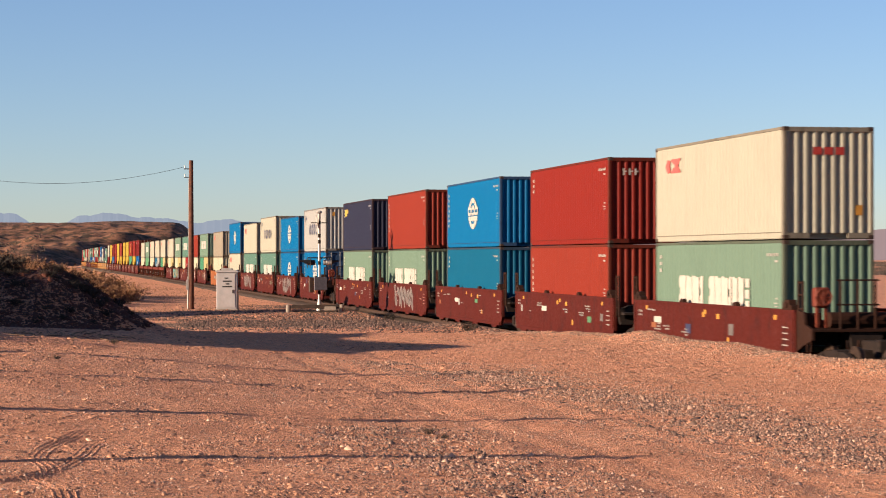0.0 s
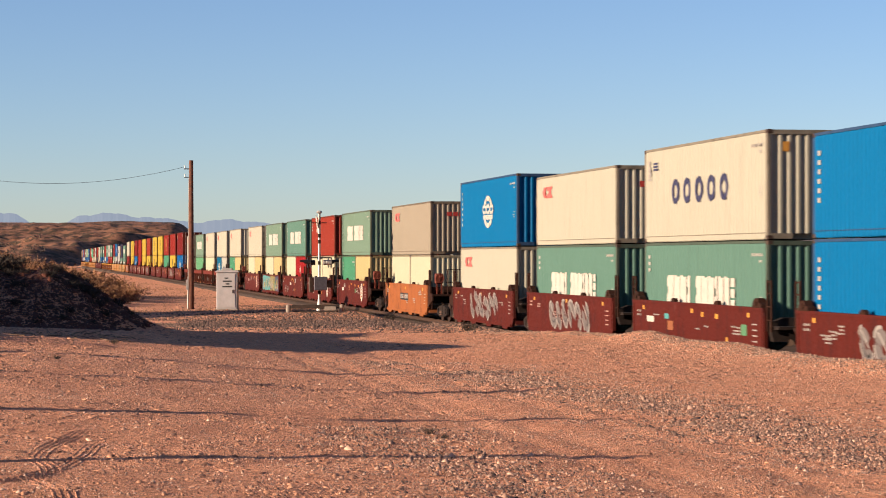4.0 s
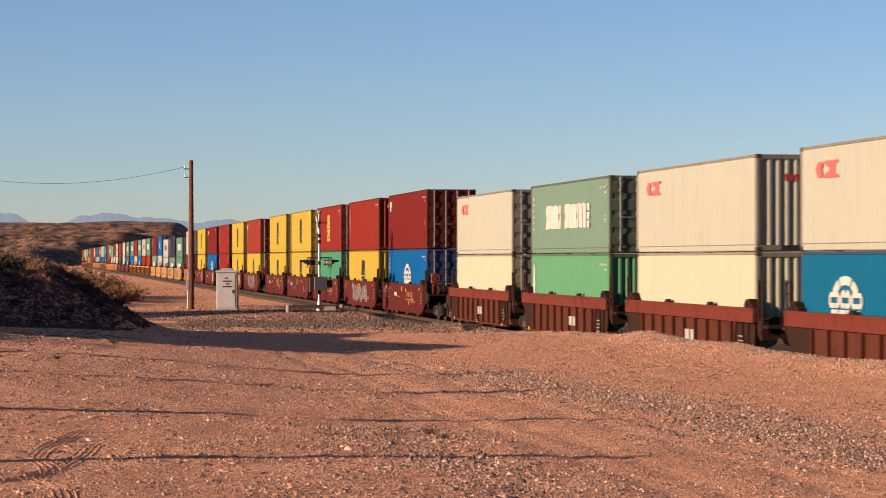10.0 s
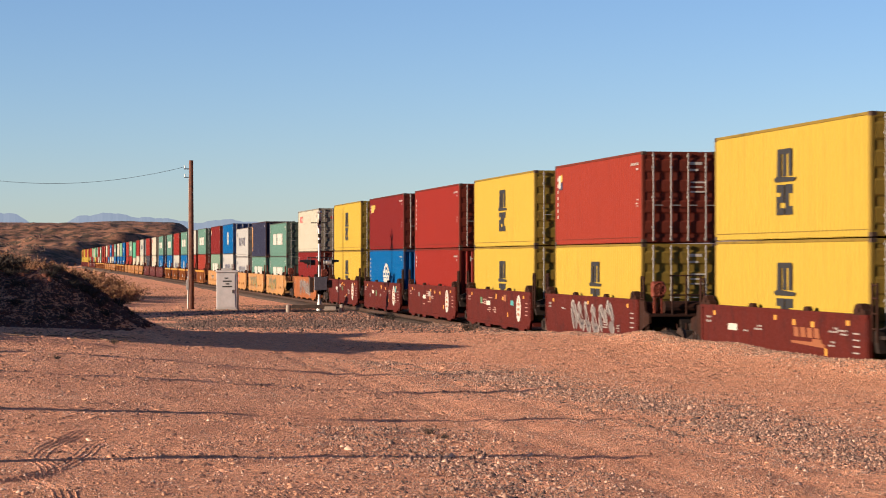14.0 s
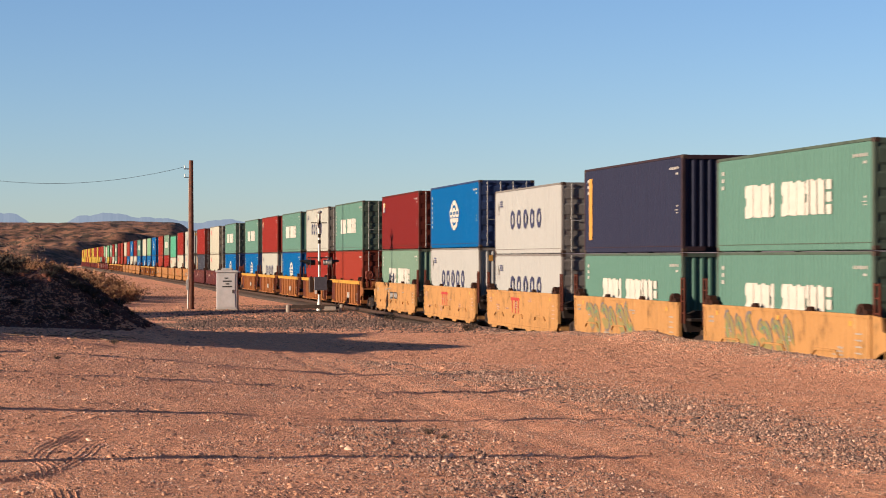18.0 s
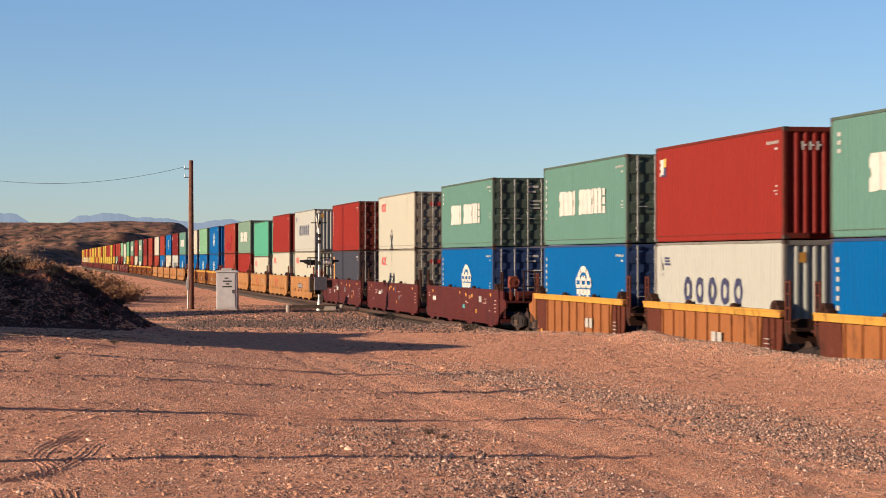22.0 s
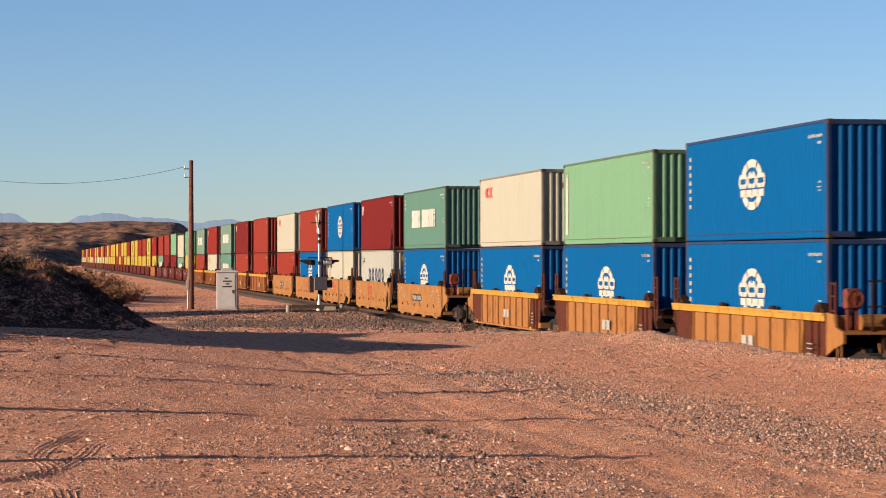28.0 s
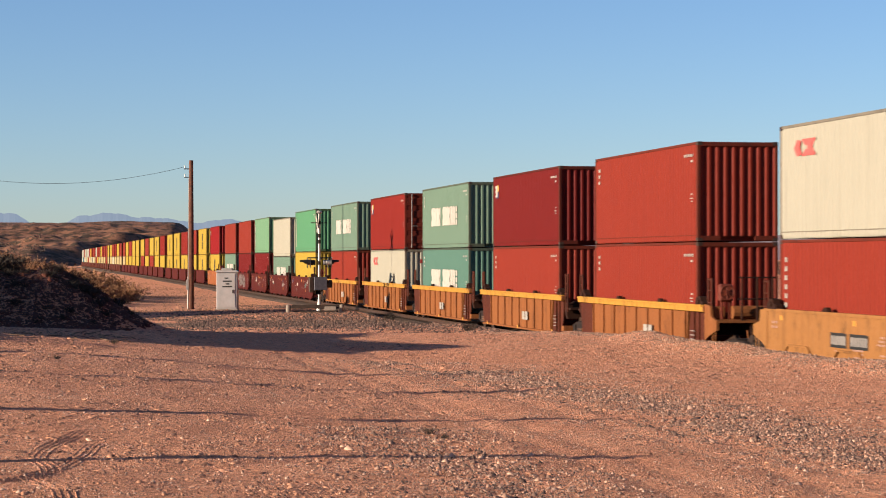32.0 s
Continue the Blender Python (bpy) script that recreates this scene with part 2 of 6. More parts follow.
class Build:
    """Collects vertices and faces for one mesh."""

    def __init__(self):
        self.v, self.f = [], []

    def box(self, x0, x1, y0, y1, z0, z1):
        n = len(self.v)
        self.v += [(x, y, z) for z in (z0, z1) for x, y in ((x0, y0), (x1, y0), (x1, y1), (x0, y1))]
        self.f += [tuple(n + i for i in q) for q in ((3, 2, 1, 0), (4, 5, 6, 7), (0, 1, 5, 4), (1, 2, 6, 5), (2, 3, 7, 6), (3, 0, 4, 7))]
        return self

    def cbox(self, x0, x1, y0, y1, z0, z1, c=0.02):
        """A box with chamfered edges."""
        n = len(self.v)
        for z, i in ((z0, c), (z0 + c, 0), (z1 - c, 0), (z1, c)):
            a, b, d, e = x0 + i, x1 - i, y0 + i, y1 - i
            self.v += [(a + c, d, z), (b - c, d, z), (b, d + c, z), (b, e - c, z), (b - c, e, z), (a + c, e, z), (a, e - c, z), (a, d + c, z)]
        for k in range(3):
            self.f += [(n + 8 * k + i, n + 8 * k + (i + 1) % 8, n + 8 * k + 8 + (i + 1) % 8, n + 8 * k + 8 + i) for i in range(8)]
        self.f += [tuple(n + 7 - i for i in range(8)), tuple(n + 24 + i for i in range(8))]
        return self

    def tube(self, a, b, r0, r1=None, n=8, caps=True):
        """A tapered round bar from a to b."""
        a, b = Vector(a), Vector(b)
        r1 = r0 if r1 is None else r1
        q = (b - a).to_track_quat("Z", "Y")
        k = len(self.v)
        for p, r in ((a, r0), (b, r1)):
            self.v += [tuple(p + q @ Vector((r * math.cos(2 * math.pi * i / n), r * math.sin(2 * math.pi * i / n), 0))) for i in range(n)]
        self.f += [(k + i, k + (i + 1) % n, k + n + (i + 1) % n, k + n + i) for i in range(n)]
        if caps:
            self.f += [tuple(k + n - 1 - i for i in range(n)), tuple(k + n + i for i in range(n))]
        return self

    def prism(self, outline, axis, lo, hi):
        """An outline of (u, w) pairs pushed along an axis: 'x' outline in y,z; 'y' in x,z."""
        n, k = len(outline), len(self.v)
        for d in (lo, hi):
            self.v += [(d, u, w) if axis == "x" else (u, d, w) for u, w in outline]
        self.f += [(k + i, k + (i + 1) % n, k + n + (i + 1) % n, k + n + i) for i in range(n)]
        self.f += [tuple(k + n - 1 - i for i in range(n)), tuple(k + n + i for i in range(n))]
        return self

    def ribs(self, along, lo, hi, z0, z1, at, depth, period):
        """A corrugated sheet: along 'y' it stands at x = at, along 'x' at y = at; depth is signed."""
        n = max(2, round((hi - lo) / period))
        p = (hi - lo) / n
        pts = []
        for i in range(n):
            pts += [(lo + p * i, 0), (lo + p * (i + 0.25), 0), (lo + p * (i + 0.5), depth), (lo + p * (i + 0.75), depth)]
        pts.append((hi, 0))
        k = len(self.v)
        for u, d in pts:
            for z in (z0, z1):
                self.v.append((at + d, u, z) if along == "y" else (u, at + d, z))
        self.f += [(k + 2 * i, k + 2 * i + 2, k + 2 * i + 3, k + 2 * i + 1) for i in range(len(pts) - 1)]
        return self

    def mesh(self, name, material):
        me = bpy.data.meshes.new(name)
        me.from_pydata(self.v, [], self.f)
        bm = bmesh.new()
        bm.from_mesh(me)
        bmesh.ops.recalc_face_normals(bm, faces=bm.faces)
        bm.to_mesh(me)
        bm.free()
        me.materials.append(material)
        return me


def part(name, me, parent, label="", m=None):
    ob = new(name, me)
    ob.parent = parent
    if m is not None:
        ob.matrix_basis = m
    if label:
        ob["label"] = label
    return ob


CACHE = {}


def cached(key, make):
    if key not in CACHE:
        CACHE[key] = make()
    return CACHE[key]


MOVERS = []                     # (thing, place along the track at 0 s, height)
SPEED = 30.75                   # metres a second
TRACK_X = 20.12                 # the track's centre line
BEND_AT, BEND_R = 905.0, 800.0  # the track bends to the right far off


def on_track(s, z=0.0):
    """The pose at s metres along the track."""
    if s < BEND_AT:
        return pose(TRACK_X, s, z)
    a = (s - BEND_AT) / BEND_R
    return pose(TRACK_X + BEND_R * (1 - math.cos(a)), BEND_AT + BEND_R * math.sin(a), z, 0, 0, -math.degrees(a))

# ---- the ground ----
CT, ST = math.cos(radians(YAW)), math.sin(radians(YAW))


def spot(across, ahead):
    """Plan place from metres across and ahead of the eye."""
    return across * CT + ahead * ST, -across * ST + ahead * CT


def lattice(ix, iy, seed):
    h = np.sin(ix * 127.1 + iy * 311.7 + seed * 74.7) * 43758.5453
    return h - np.floor(h)


def vnoise(x, y, scale, seed=0):
    x, y = np.asarray(x, float) / scale, np.asarray(y, float) / scale
    ix, iy = np.floor(x), np.floor(y)
    fx, fy = x - ix, y - iy
    fx, fy = fx * fx * (3 - 2 * fx), fy * fy * (3 - 2 * fy)
    a, b = lattice(ix, iy, seed), lattice(ix + 1, iy, seed)
    c, d = lattice(ix, iy + 1, seed), lattice(ix + 1, iy + 1, seed)
    return (a * (1 - fx) + b * fx) * (1 - fy) + (c * (1 - fx) + d * fx) * fy


def smooth(a, b, x):
    t = np.clip((x - a) / (b - a), 0, 1)
    return t * t * (3 - 2 * t)


def height(x, y):
    """Ground height over the plan."""
    x, y = np.asarray(x, float), np.asarray(y, float)
    across, ahead = x * CT - y * ST, x * ST + y * CT
    z = -0.12 + 0.06 * (vnoise(x, y, 9, 1) - 0.5) + 0.04 * (vnoise(x, y, 2.2, 2) - 0.5) + 0.03 * (vnoise(x, y, 0.75, 3) - 0.5)
    off = TRACK_X - x
    # the yard lies higher than the rails and breaks off beside the track
    yard = 0.40 * (1 - smooth(82, 118, ahead)) + 0.52 * (1 - smooth(60, 80, ahead))
    near = 1 - smooth(70, 100, ahead)
    yard = yard - 0.020 * np.clip(across, -12, 5) * near + 0.10 * near
    # the dirt climbs towards the mound's foot and lies in a shallow trough along the yard road
    yard = yard + 0.36 * smooth(0.5, -9.0, across) * smooth(20, 36, ahead) * (1 - smooth(50, 60, ahead))
    yard = yard - (0.035 + 0.07 * smooth(20, 34, ahead)) * np.exp(-((x - 5.6) / 4.2) ** 2) * near
    # wheel ruts of the yard road, beside the track
    for lane in (5.2, 5.75, 6.9, 7.5):
        yard = yard - 0.028 * np.exp(-((x - lane - 0.5 * np.sin(y * 0.07)) / 0.16) ** 2) * near
    # trampled, crumbly surface between the ruts
    rough = (0.35 + 0.9 * vnoise(x, y, 3.4, 51)) * (1 - 0.75 * np.exp(-((x - 6.3) / 1.3) ** 2)) * near
    rough = rough * (1 - 0.9 * np.exp(-((across + 3.8) / 0.8) ** 2 - ((ahead - 22.3) / 2.6) ** 2))
    yard = yard + rough * (0.018 * (vnoise(x, y, 0.62, 52) - 0.5) + 0.022 * (vnoise(x, y, 0.29, 53) - 0.5) + 0.03 * np.clip(vnoise(x, y, 1.1, 54) - 0.62, 0, 1))
    z = z + yard * smooth(2.9, 3.9, off)
    # low heaps of dumped gravel along the edge
    lump = 0.11 + 0.13 * np.exp(-((y - 57.8) / 1.5) ** 2) + 0.08 * np.exp(-((y - 50.3) / 1.8) ** 2) + 0.08 * np.exp(-((y - 40.5) / 2.0) ** 2) + 0.07 * (vnoise(x, y, 1.3, 5) - 0.5)
    z = z + lump * np.exp(-((off - 4.3) / 0.75) ** 2) * (1 - smooth(84, 96, y))
    # the road is raised to meet the rails
    z = z + 0.22 * np.exp(-((y - 121) / 11.0) ** 2) * smooth(2, 13, x) * (1 - smooth(TRACK_X + 3, TRACK_X + 12, x))
    # side ditch and bed of the track
    z = np.where(np.abs(off) < 3.0, np.minimum(z, -0.42), z)
    # dirt mound with its crest falling away to the right
    wob = 1.2 * (vnoise(x, y, 4.5, 7) - 0.5) + 0.5 * (vnoise(x, y, 1.4, 8) - 0.5)
    crest = np.clip((-8.45 - across + 0.7 * wob) * 0.56, 0, 1.52 + 0.4 * (vnoise(x, y, 5, 9) - 0.5))
    mid = 66.0
    body = np.where(ahead < mid, smooth(mid - 9 - wob, mid, ahead), 1 - smooth(mid, mid + 11, ahead))
    z = z + crest * body
    # unseen bank farther left, raised to shade the mound's face and the road
    gap = np.hypot((across + 27) / 13.0, (ahead - 49.6 + wob) / 16.8)
    z = z + (4.0 + 0.6 * wob) * (1 - smooth(0.62, 1.0, gap))
    # second unseen bank, raised to cast a thin shadow by the crossing
    gap2 = np.hypot((across + 37) / 13.0, (ahead - 113.6) / 7.5)
    z = z + 7.2 * (1 - smooth(0.5, 1.0, gap2))
    # scrubby bank on the far side of the crossing road
    bank = smooth(9.5, -6, x + 2.0 * (vnoise(x, y, 14, 11) - 0.5)) * smooth(136, 175, y)
    z = z + bank * (2.6 + 1.2 * (vnoise(x, y, 18, 12) - 0.5))
    # the land falls and rolls far off
    return z + 2.0 * (vnoise(x, y, 260, 13) - 0.5) * smooth(300, 900, np.hypot(x, y))


def steps(*runs):
    """Grid lines from runs of (start, stop, step)."""
    out = []
    for a, b, s in runs:
        out += list(np.arange(a, b, s))
    return np.array(out + [runs[-1][1]])


def sheet(name, xs, ys, zf, material):
    gx, gy = np.meshgrid(xs, ys)
    gz = zf(gx, gy)
    co = np.stack([gx, gy, gz], -1).reshape(-1, 3)
    nx, ny = len(xs), len(ys)
    i = (np.arange(ny - 1)[:, None] * nx + np.arange(nx - 1)[None, :]).ravel()
    quads = np.stack([i, i + 1, i + nx + 1, i + nx], -1)
    me = bpy.data.meshes.new(name)
    me.vertices.add(len(co))
    me.vertices.foreach_set("co", co.ravel())
    me.loops.add(quads.size)
    me.loops.foreach_set("vertex_index", quads.ravel().astype(np.int32))
    me.polygons.add(len(quads))
    me.polygons.foreach_set("loop_start", np.arange(0, quads.size, 4, dtype=np.int32))
    me.polygons.foreach_set("use_smooth", np.ones(len(quads), dtype=bool))
    me.update()
    me.materials.append(material)
    return new(name, me)


ground = sheet("ground", steps((-4500, -500, 400), (-500, -100, 40), (-100, -36, 4), (-36, -12, 0.6), (-12, 17, 0.15), (17, 26, 0.3), (26, 60, 3), (60, 200, 20), (200, 4500, 400)),
               steps((-4500, -300, 400), (-300, -20, 40), (-20, 12, 2), (12, 16, 0.3), (16, 50, 0.15), (50, 66, 0.25), (66, 112, 0.4), (112, 200, 0.7), (200, 420, 4), (420, 1200, 26), (1200, 4500, 300)), height, SOIL)
tagged(ground, "reddish desert soil with gravel, ruts and tyre tracks", "ground", kind="structure")


def hill_height(x, y):
    across, ahead = x * CT - y * ST, x * ST + y * CT
    px = across / ahead
    wob = 70 * (vnoise(x, y, 120, 22) - 0.5) + 34 * (vnoise(x, y, 42, 29) - 0.5)
    # the tableland ends to the right; its face swings away from the sun there, and climbs gently farther left
    turn = np.clip(across + 216, 0, 120)
    run = ahead - 1330 - 1.2 * turn + wob
    steep = smooth(0, 40, turn)
    rise = (0.30 * smooth(-190, -10, run) + 0.36 * smooth(-10, 34, run) + 0.34 * smooth(34, 240, run)) * steep + (0.45 * smooth(-300, -10, run) + 0.55 * smooth(-10, 220, run)) * (1 - steep)
    gully = smooth(0, 14, across + 262 + 0.5 * wob) * (1 - smooth(16, 34, across + 262 + 0.5 * wob)) * smooth(1180, 1250, ahead) * (1 - smooth(1330, 1400, ahead))
    top = 31.5 * (1 - smooth(-0.118, -0.094, px)) + 2.5 * (vnoise(x, y, 150, 21) - 0.5)
    cut = 7 * np.abs(vnoise(x, y, 60, 23) - 0.5) * 2 + 6.5 * np.abs(vnoise(x, y, 28, 24) - 0.5) * 2 + 5.0 * np.abs(vnoise(x, y, 12, 26) - 0.5) * 2 + 2.5 * np.abs(vnoise(x, y, 6, 28) - 0.5) * 2
    low = smooth(-0.085, -0.12, px)
    z = top * rise - 7.5 * gully * rise + (cut - 5) * (0.10 + 1.7 * rise * (1 - rise)) * low
    return -3 + np.clip(z, 0, 30.2 + 1.6 * vnoise(x, y, 60, 27)) * (1 - smooth(1650, 1900, ahead)) * smooth(1050, 1110, y)


hills = sheet("hills", np.arange(-330, 330, 2.5), np.arange(1050, 1950, 3.8), hill_height, HILLSOIL)
tagged(hills, "eroded reddish badland hills with dark scrub", "hill", kind="structure")


def ridge_line(name, far, a0, a1, heights, material, label):
    """A far mountain range: a rough wall of slopes, from bearing a0 to a1 (degrees right of the camera's line)."""
    B = Build()
    n = 90
    rng = random.Random(len(name))
    ph = [rng.uniform(0, 6) for _ in range(6)]
    for i in range(n + 1):
        u = i / n
        a = radians(YAW + a0 + (a1 - a0) * u)
        k = u * (len(heights) - 1)
        j = min(int(k), len(heights) - 2)
        h = heights[j] + (heights[j + 1] - heights[j]) * smooth(0, 1, k - j)
        h = float(h) + 1.3 * math.sin(9 * u * 3 + ph[0]) + 0.9 * math.sin(23 * u * 3 + ph[1]) + 0.5 * math.sin(61 * u * 3 + ph[2])
        for d, z in ((far - 250, -20), (far, max(2, h)), (far + 250, -20)):
            B.v.append((d * math.sin(a), d * math.cos(a), z))
    for i in range(n):
        B.f += [(3 * i, 3 * i + 3, 3 * i + 4, 3 * i + 1), (3 * i + 1, 3 * i + 4, 3 * i + 5, 3 * i + 2)]
    return tagged(new(name, B.mesh(name, material)), label, "mountain", kind="structure")


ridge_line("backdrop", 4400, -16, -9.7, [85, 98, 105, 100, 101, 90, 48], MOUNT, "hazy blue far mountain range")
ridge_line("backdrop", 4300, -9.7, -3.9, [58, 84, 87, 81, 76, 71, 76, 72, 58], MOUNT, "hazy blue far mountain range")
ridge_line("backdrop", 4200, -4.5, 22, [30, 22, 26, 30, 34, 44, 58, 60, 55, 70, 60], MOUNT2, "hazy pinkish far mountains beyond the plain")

# ---- track ----


def extrude_track(name, outline, material, s0, s1, parent=None):
    """A section (across, z) drawn along the track from s0 to s1."""
    B = Build()
    stations = [s0] + list(np.arange(BEND_AT, s1, 12.0)) + [s1] if s1 > BEND_AT else [s0, s1]
    n = len(outline)
    for s in stations:
        m = on_track(s)
        B.v += [tuple(m @ Vector((u, 0, w))) for u, w in outline]
    for i in range(len(stations) - 1):
        B.f += [(i * n + j, i * n + (j + 1) % n, (i + 1) * n + (j + 1) % n, (i + 1) * n + j) for j in range(n)]
    return new(name, B.mesh(name, material))


bed = extrude_track("track_bed", [(-3.3, -0.55), (-1.75, -0.20), (1.75, -0.20), (3.3, -0.55)], BALLAST, -60, 1500)
tagged(bed, "grey-brown crushed stone ballast bed of the railway", "track bed", kind="structure")
for side in (-0.7525, 0.7525):
    prof = [(-0.07, -0.17), (0.07, -0.17), (0.07, -0.155), (0.012, -0.14), (0.012, -0.04), (0.036, -0.03), (0.036, 0.0), (-0.036, 0.0), (-0.036, -0.03), (-0.012, -0.04), (-0.012, -0.14), (-0.07, -0.155)]
    tagged(extrude_track("rail", [(u + side, w) for u, w in prof], RAIL, -60, 1500), "brown rusty steel running rail", "rail", kind="structure")

# ---- containers ----
HI, LO = 2.896, 2.591
FLOOR_Z = 0.53                  # where the lower box stands in its well


def box_meshes(length, high, colour, doors):
    """The shared meshes of a shipping container; its end towards the eye is at y = -length / 2."""
    h2, w = length / 2, 1.219
    material = PAINT[colour]
    body = Build()
    for s in (-1, 1):
        body.ribs("y", -h2 + 0.14, h2 - 0.14, 0.03, high - 0.08, s * (w - 0.006), -s * 0.028, 0.278)
    body.box(-w + 0.06, w - 0.06, -h2 + 0.05, h2 - 0.05, high - 0.06, high - 0.03)
    body.box(-w + 0.05, w - 0.05, -h2 + 0.18, h2 - 0.18, 0.012, 0.16)
    frame_ = Build()
    for sx in (-1, 1):
        x0, x1 = sorted((sx * w, sx * (w - 0.10)))
        frame_.box(x0, x1, -h2 + 0.15, h2 - 0.15, high - 0.075, high - 0.006)
        x2, x3 = sorted((sx * (w - 0.004), sx * (w - 0.06)))
        frame_.box(x2, x3, -h2 + 0.15, h2 - 0.15, 0.168, 0.192)
        for sy in (-1, 1):
            y0, y1 = sorted((sy * h2, sy * (h2 - 0.15)))
            frame_.cbox(x0, x1, y0, y1, 0.1, high - 0.1, 0.012)
    for sy in (-1, 1):
        y0, y1 = sorted((sy * h2, sy * (h2 - 0.09)))
        frame_.box(-w + 0.1, w - 0.1, y0, y1, high - 0.13, high - 0.01)
        if sy < 0 and not doors:    # slot of the gooseneck tunnel in the end sill
            frame_.box(-w + 0.1, -0.52, y0, y1, 0.03, 0.17).box(0.52, w - 0.1, y0, y1, 0.03, 0.17).box(-0.52, 0.52, y0 + 0.05, y1, 0.145, 0.17)
        else:
            frame_.box(-w + 0.1, w - 0.1, y0, y1, 0.03, 0.17)
    out = {"body": body.mesh("body", material), "frame": frame_.mesh("frame", RAIL_DOOR_PAINT[colour])}
    wall = Build().ribs("x", -w + 0.1, w - 0.1, 0.17, high - 0.13, 0, 0.055, 0.245)
    out["end_wall"] = wall.mesh("end_wall", material)
    if doors:
        leaf = Build()
        zs = [(0.02, 0.17), (-0.03, 0.17)]
        for k in range(4):
            z = 0.17 + (high - 0.3) * (k + 0.5) / 4
            zs += [(-0.03, z - 0.22), (-0.058, z - 0.16), (-0.058, z + 0.16), (-0.03, z + 0.22)]
        zs += [(-0.03, high - 0.13), (0.02, high - 0.13)]
        leaf.prism(zs, "x", 0.012, w - 0.11)
        # door leaves share the darker rusty rail paint, which deepens the shaded end
        out["door"] = leaf.mesh("door", RAIL_DOOR_PAINT[colour])
        bar = Build()
        bar.tube((0, 0, 0.06), (0, 0, high - 0.05), 0.022, n=6)
        for z in (0.14, 0.5, high * 0.5, high - 0.5, high - 0.14):
            bar.box(-0.04, 0.04, -0.012, 0.04, z - 0.03, z + 0.03)
        bar.box(-0.02, 0.30, -0.045, -0.025, 1.18, 1.205)
        out["lock_bar"] = bar.mesh("lock_bar", MARK["steel"])
    out["corner_casting"] = cached("casting", lambda: Build().cbox(-0.085, 0.085, -0.09, 0.09, -0.06, 0.06, 0.015).mesh("corner_casting", STEEL))
    return out


def plates(rects, x, colour, name="logo"):
    """Flat painted shapes on a side: rects of (y0, y1, z0, z1)."""
    B = Build()
    for y0, y1, z0, z1 in rects:
        B.box(x - 0.004, x, y0, y1, z0, z1)
    return B.mesh(name, MARK[colour])


def shape(points, x, colour, name="logo"):
    """One painted flat shape from (y, z) points."""
    return Build().prism(points, "x", x - 0.004, x).mesh(name, MARK[colour])


def hollow(y, z, w, h, t, cut=0.3):
    """An upright hollow block with cut corners, as one outline with its slot open at the foot."""
    c = cut * w
    return [(y - w, z - h + c), (y - w + c, z - h), (y - 0.02, z - h), (y - 0.02, z - h + t), (y - w + t, z - h + t), (y - w + t, z + h - t), (y + w - t, z + h - t), (y + w - t, z - h + t),
            (y + 0.02, z - h + t), (y + 0.02, z - h), (y + w - c, z - h), (y + w, z - h + c), (y + w, z + h - c), (y + w - c, z + h), (y - w + c, z + h), (y - w, z + h - c)]


def arc_piece(cy, cz, r0, r1, a0, a1):
    n = 8
    ang = [radians(a0 + (a1 - a0) * i / n) for i in range(n + 1)]
    return [(cy + r1 * math.cos(a), cz + r1 * math.sin(a)) for a in ang] + [(cy + r0 * math.cos(a), cz + r0 * math.sin(a)) for a in reversed(ang)]


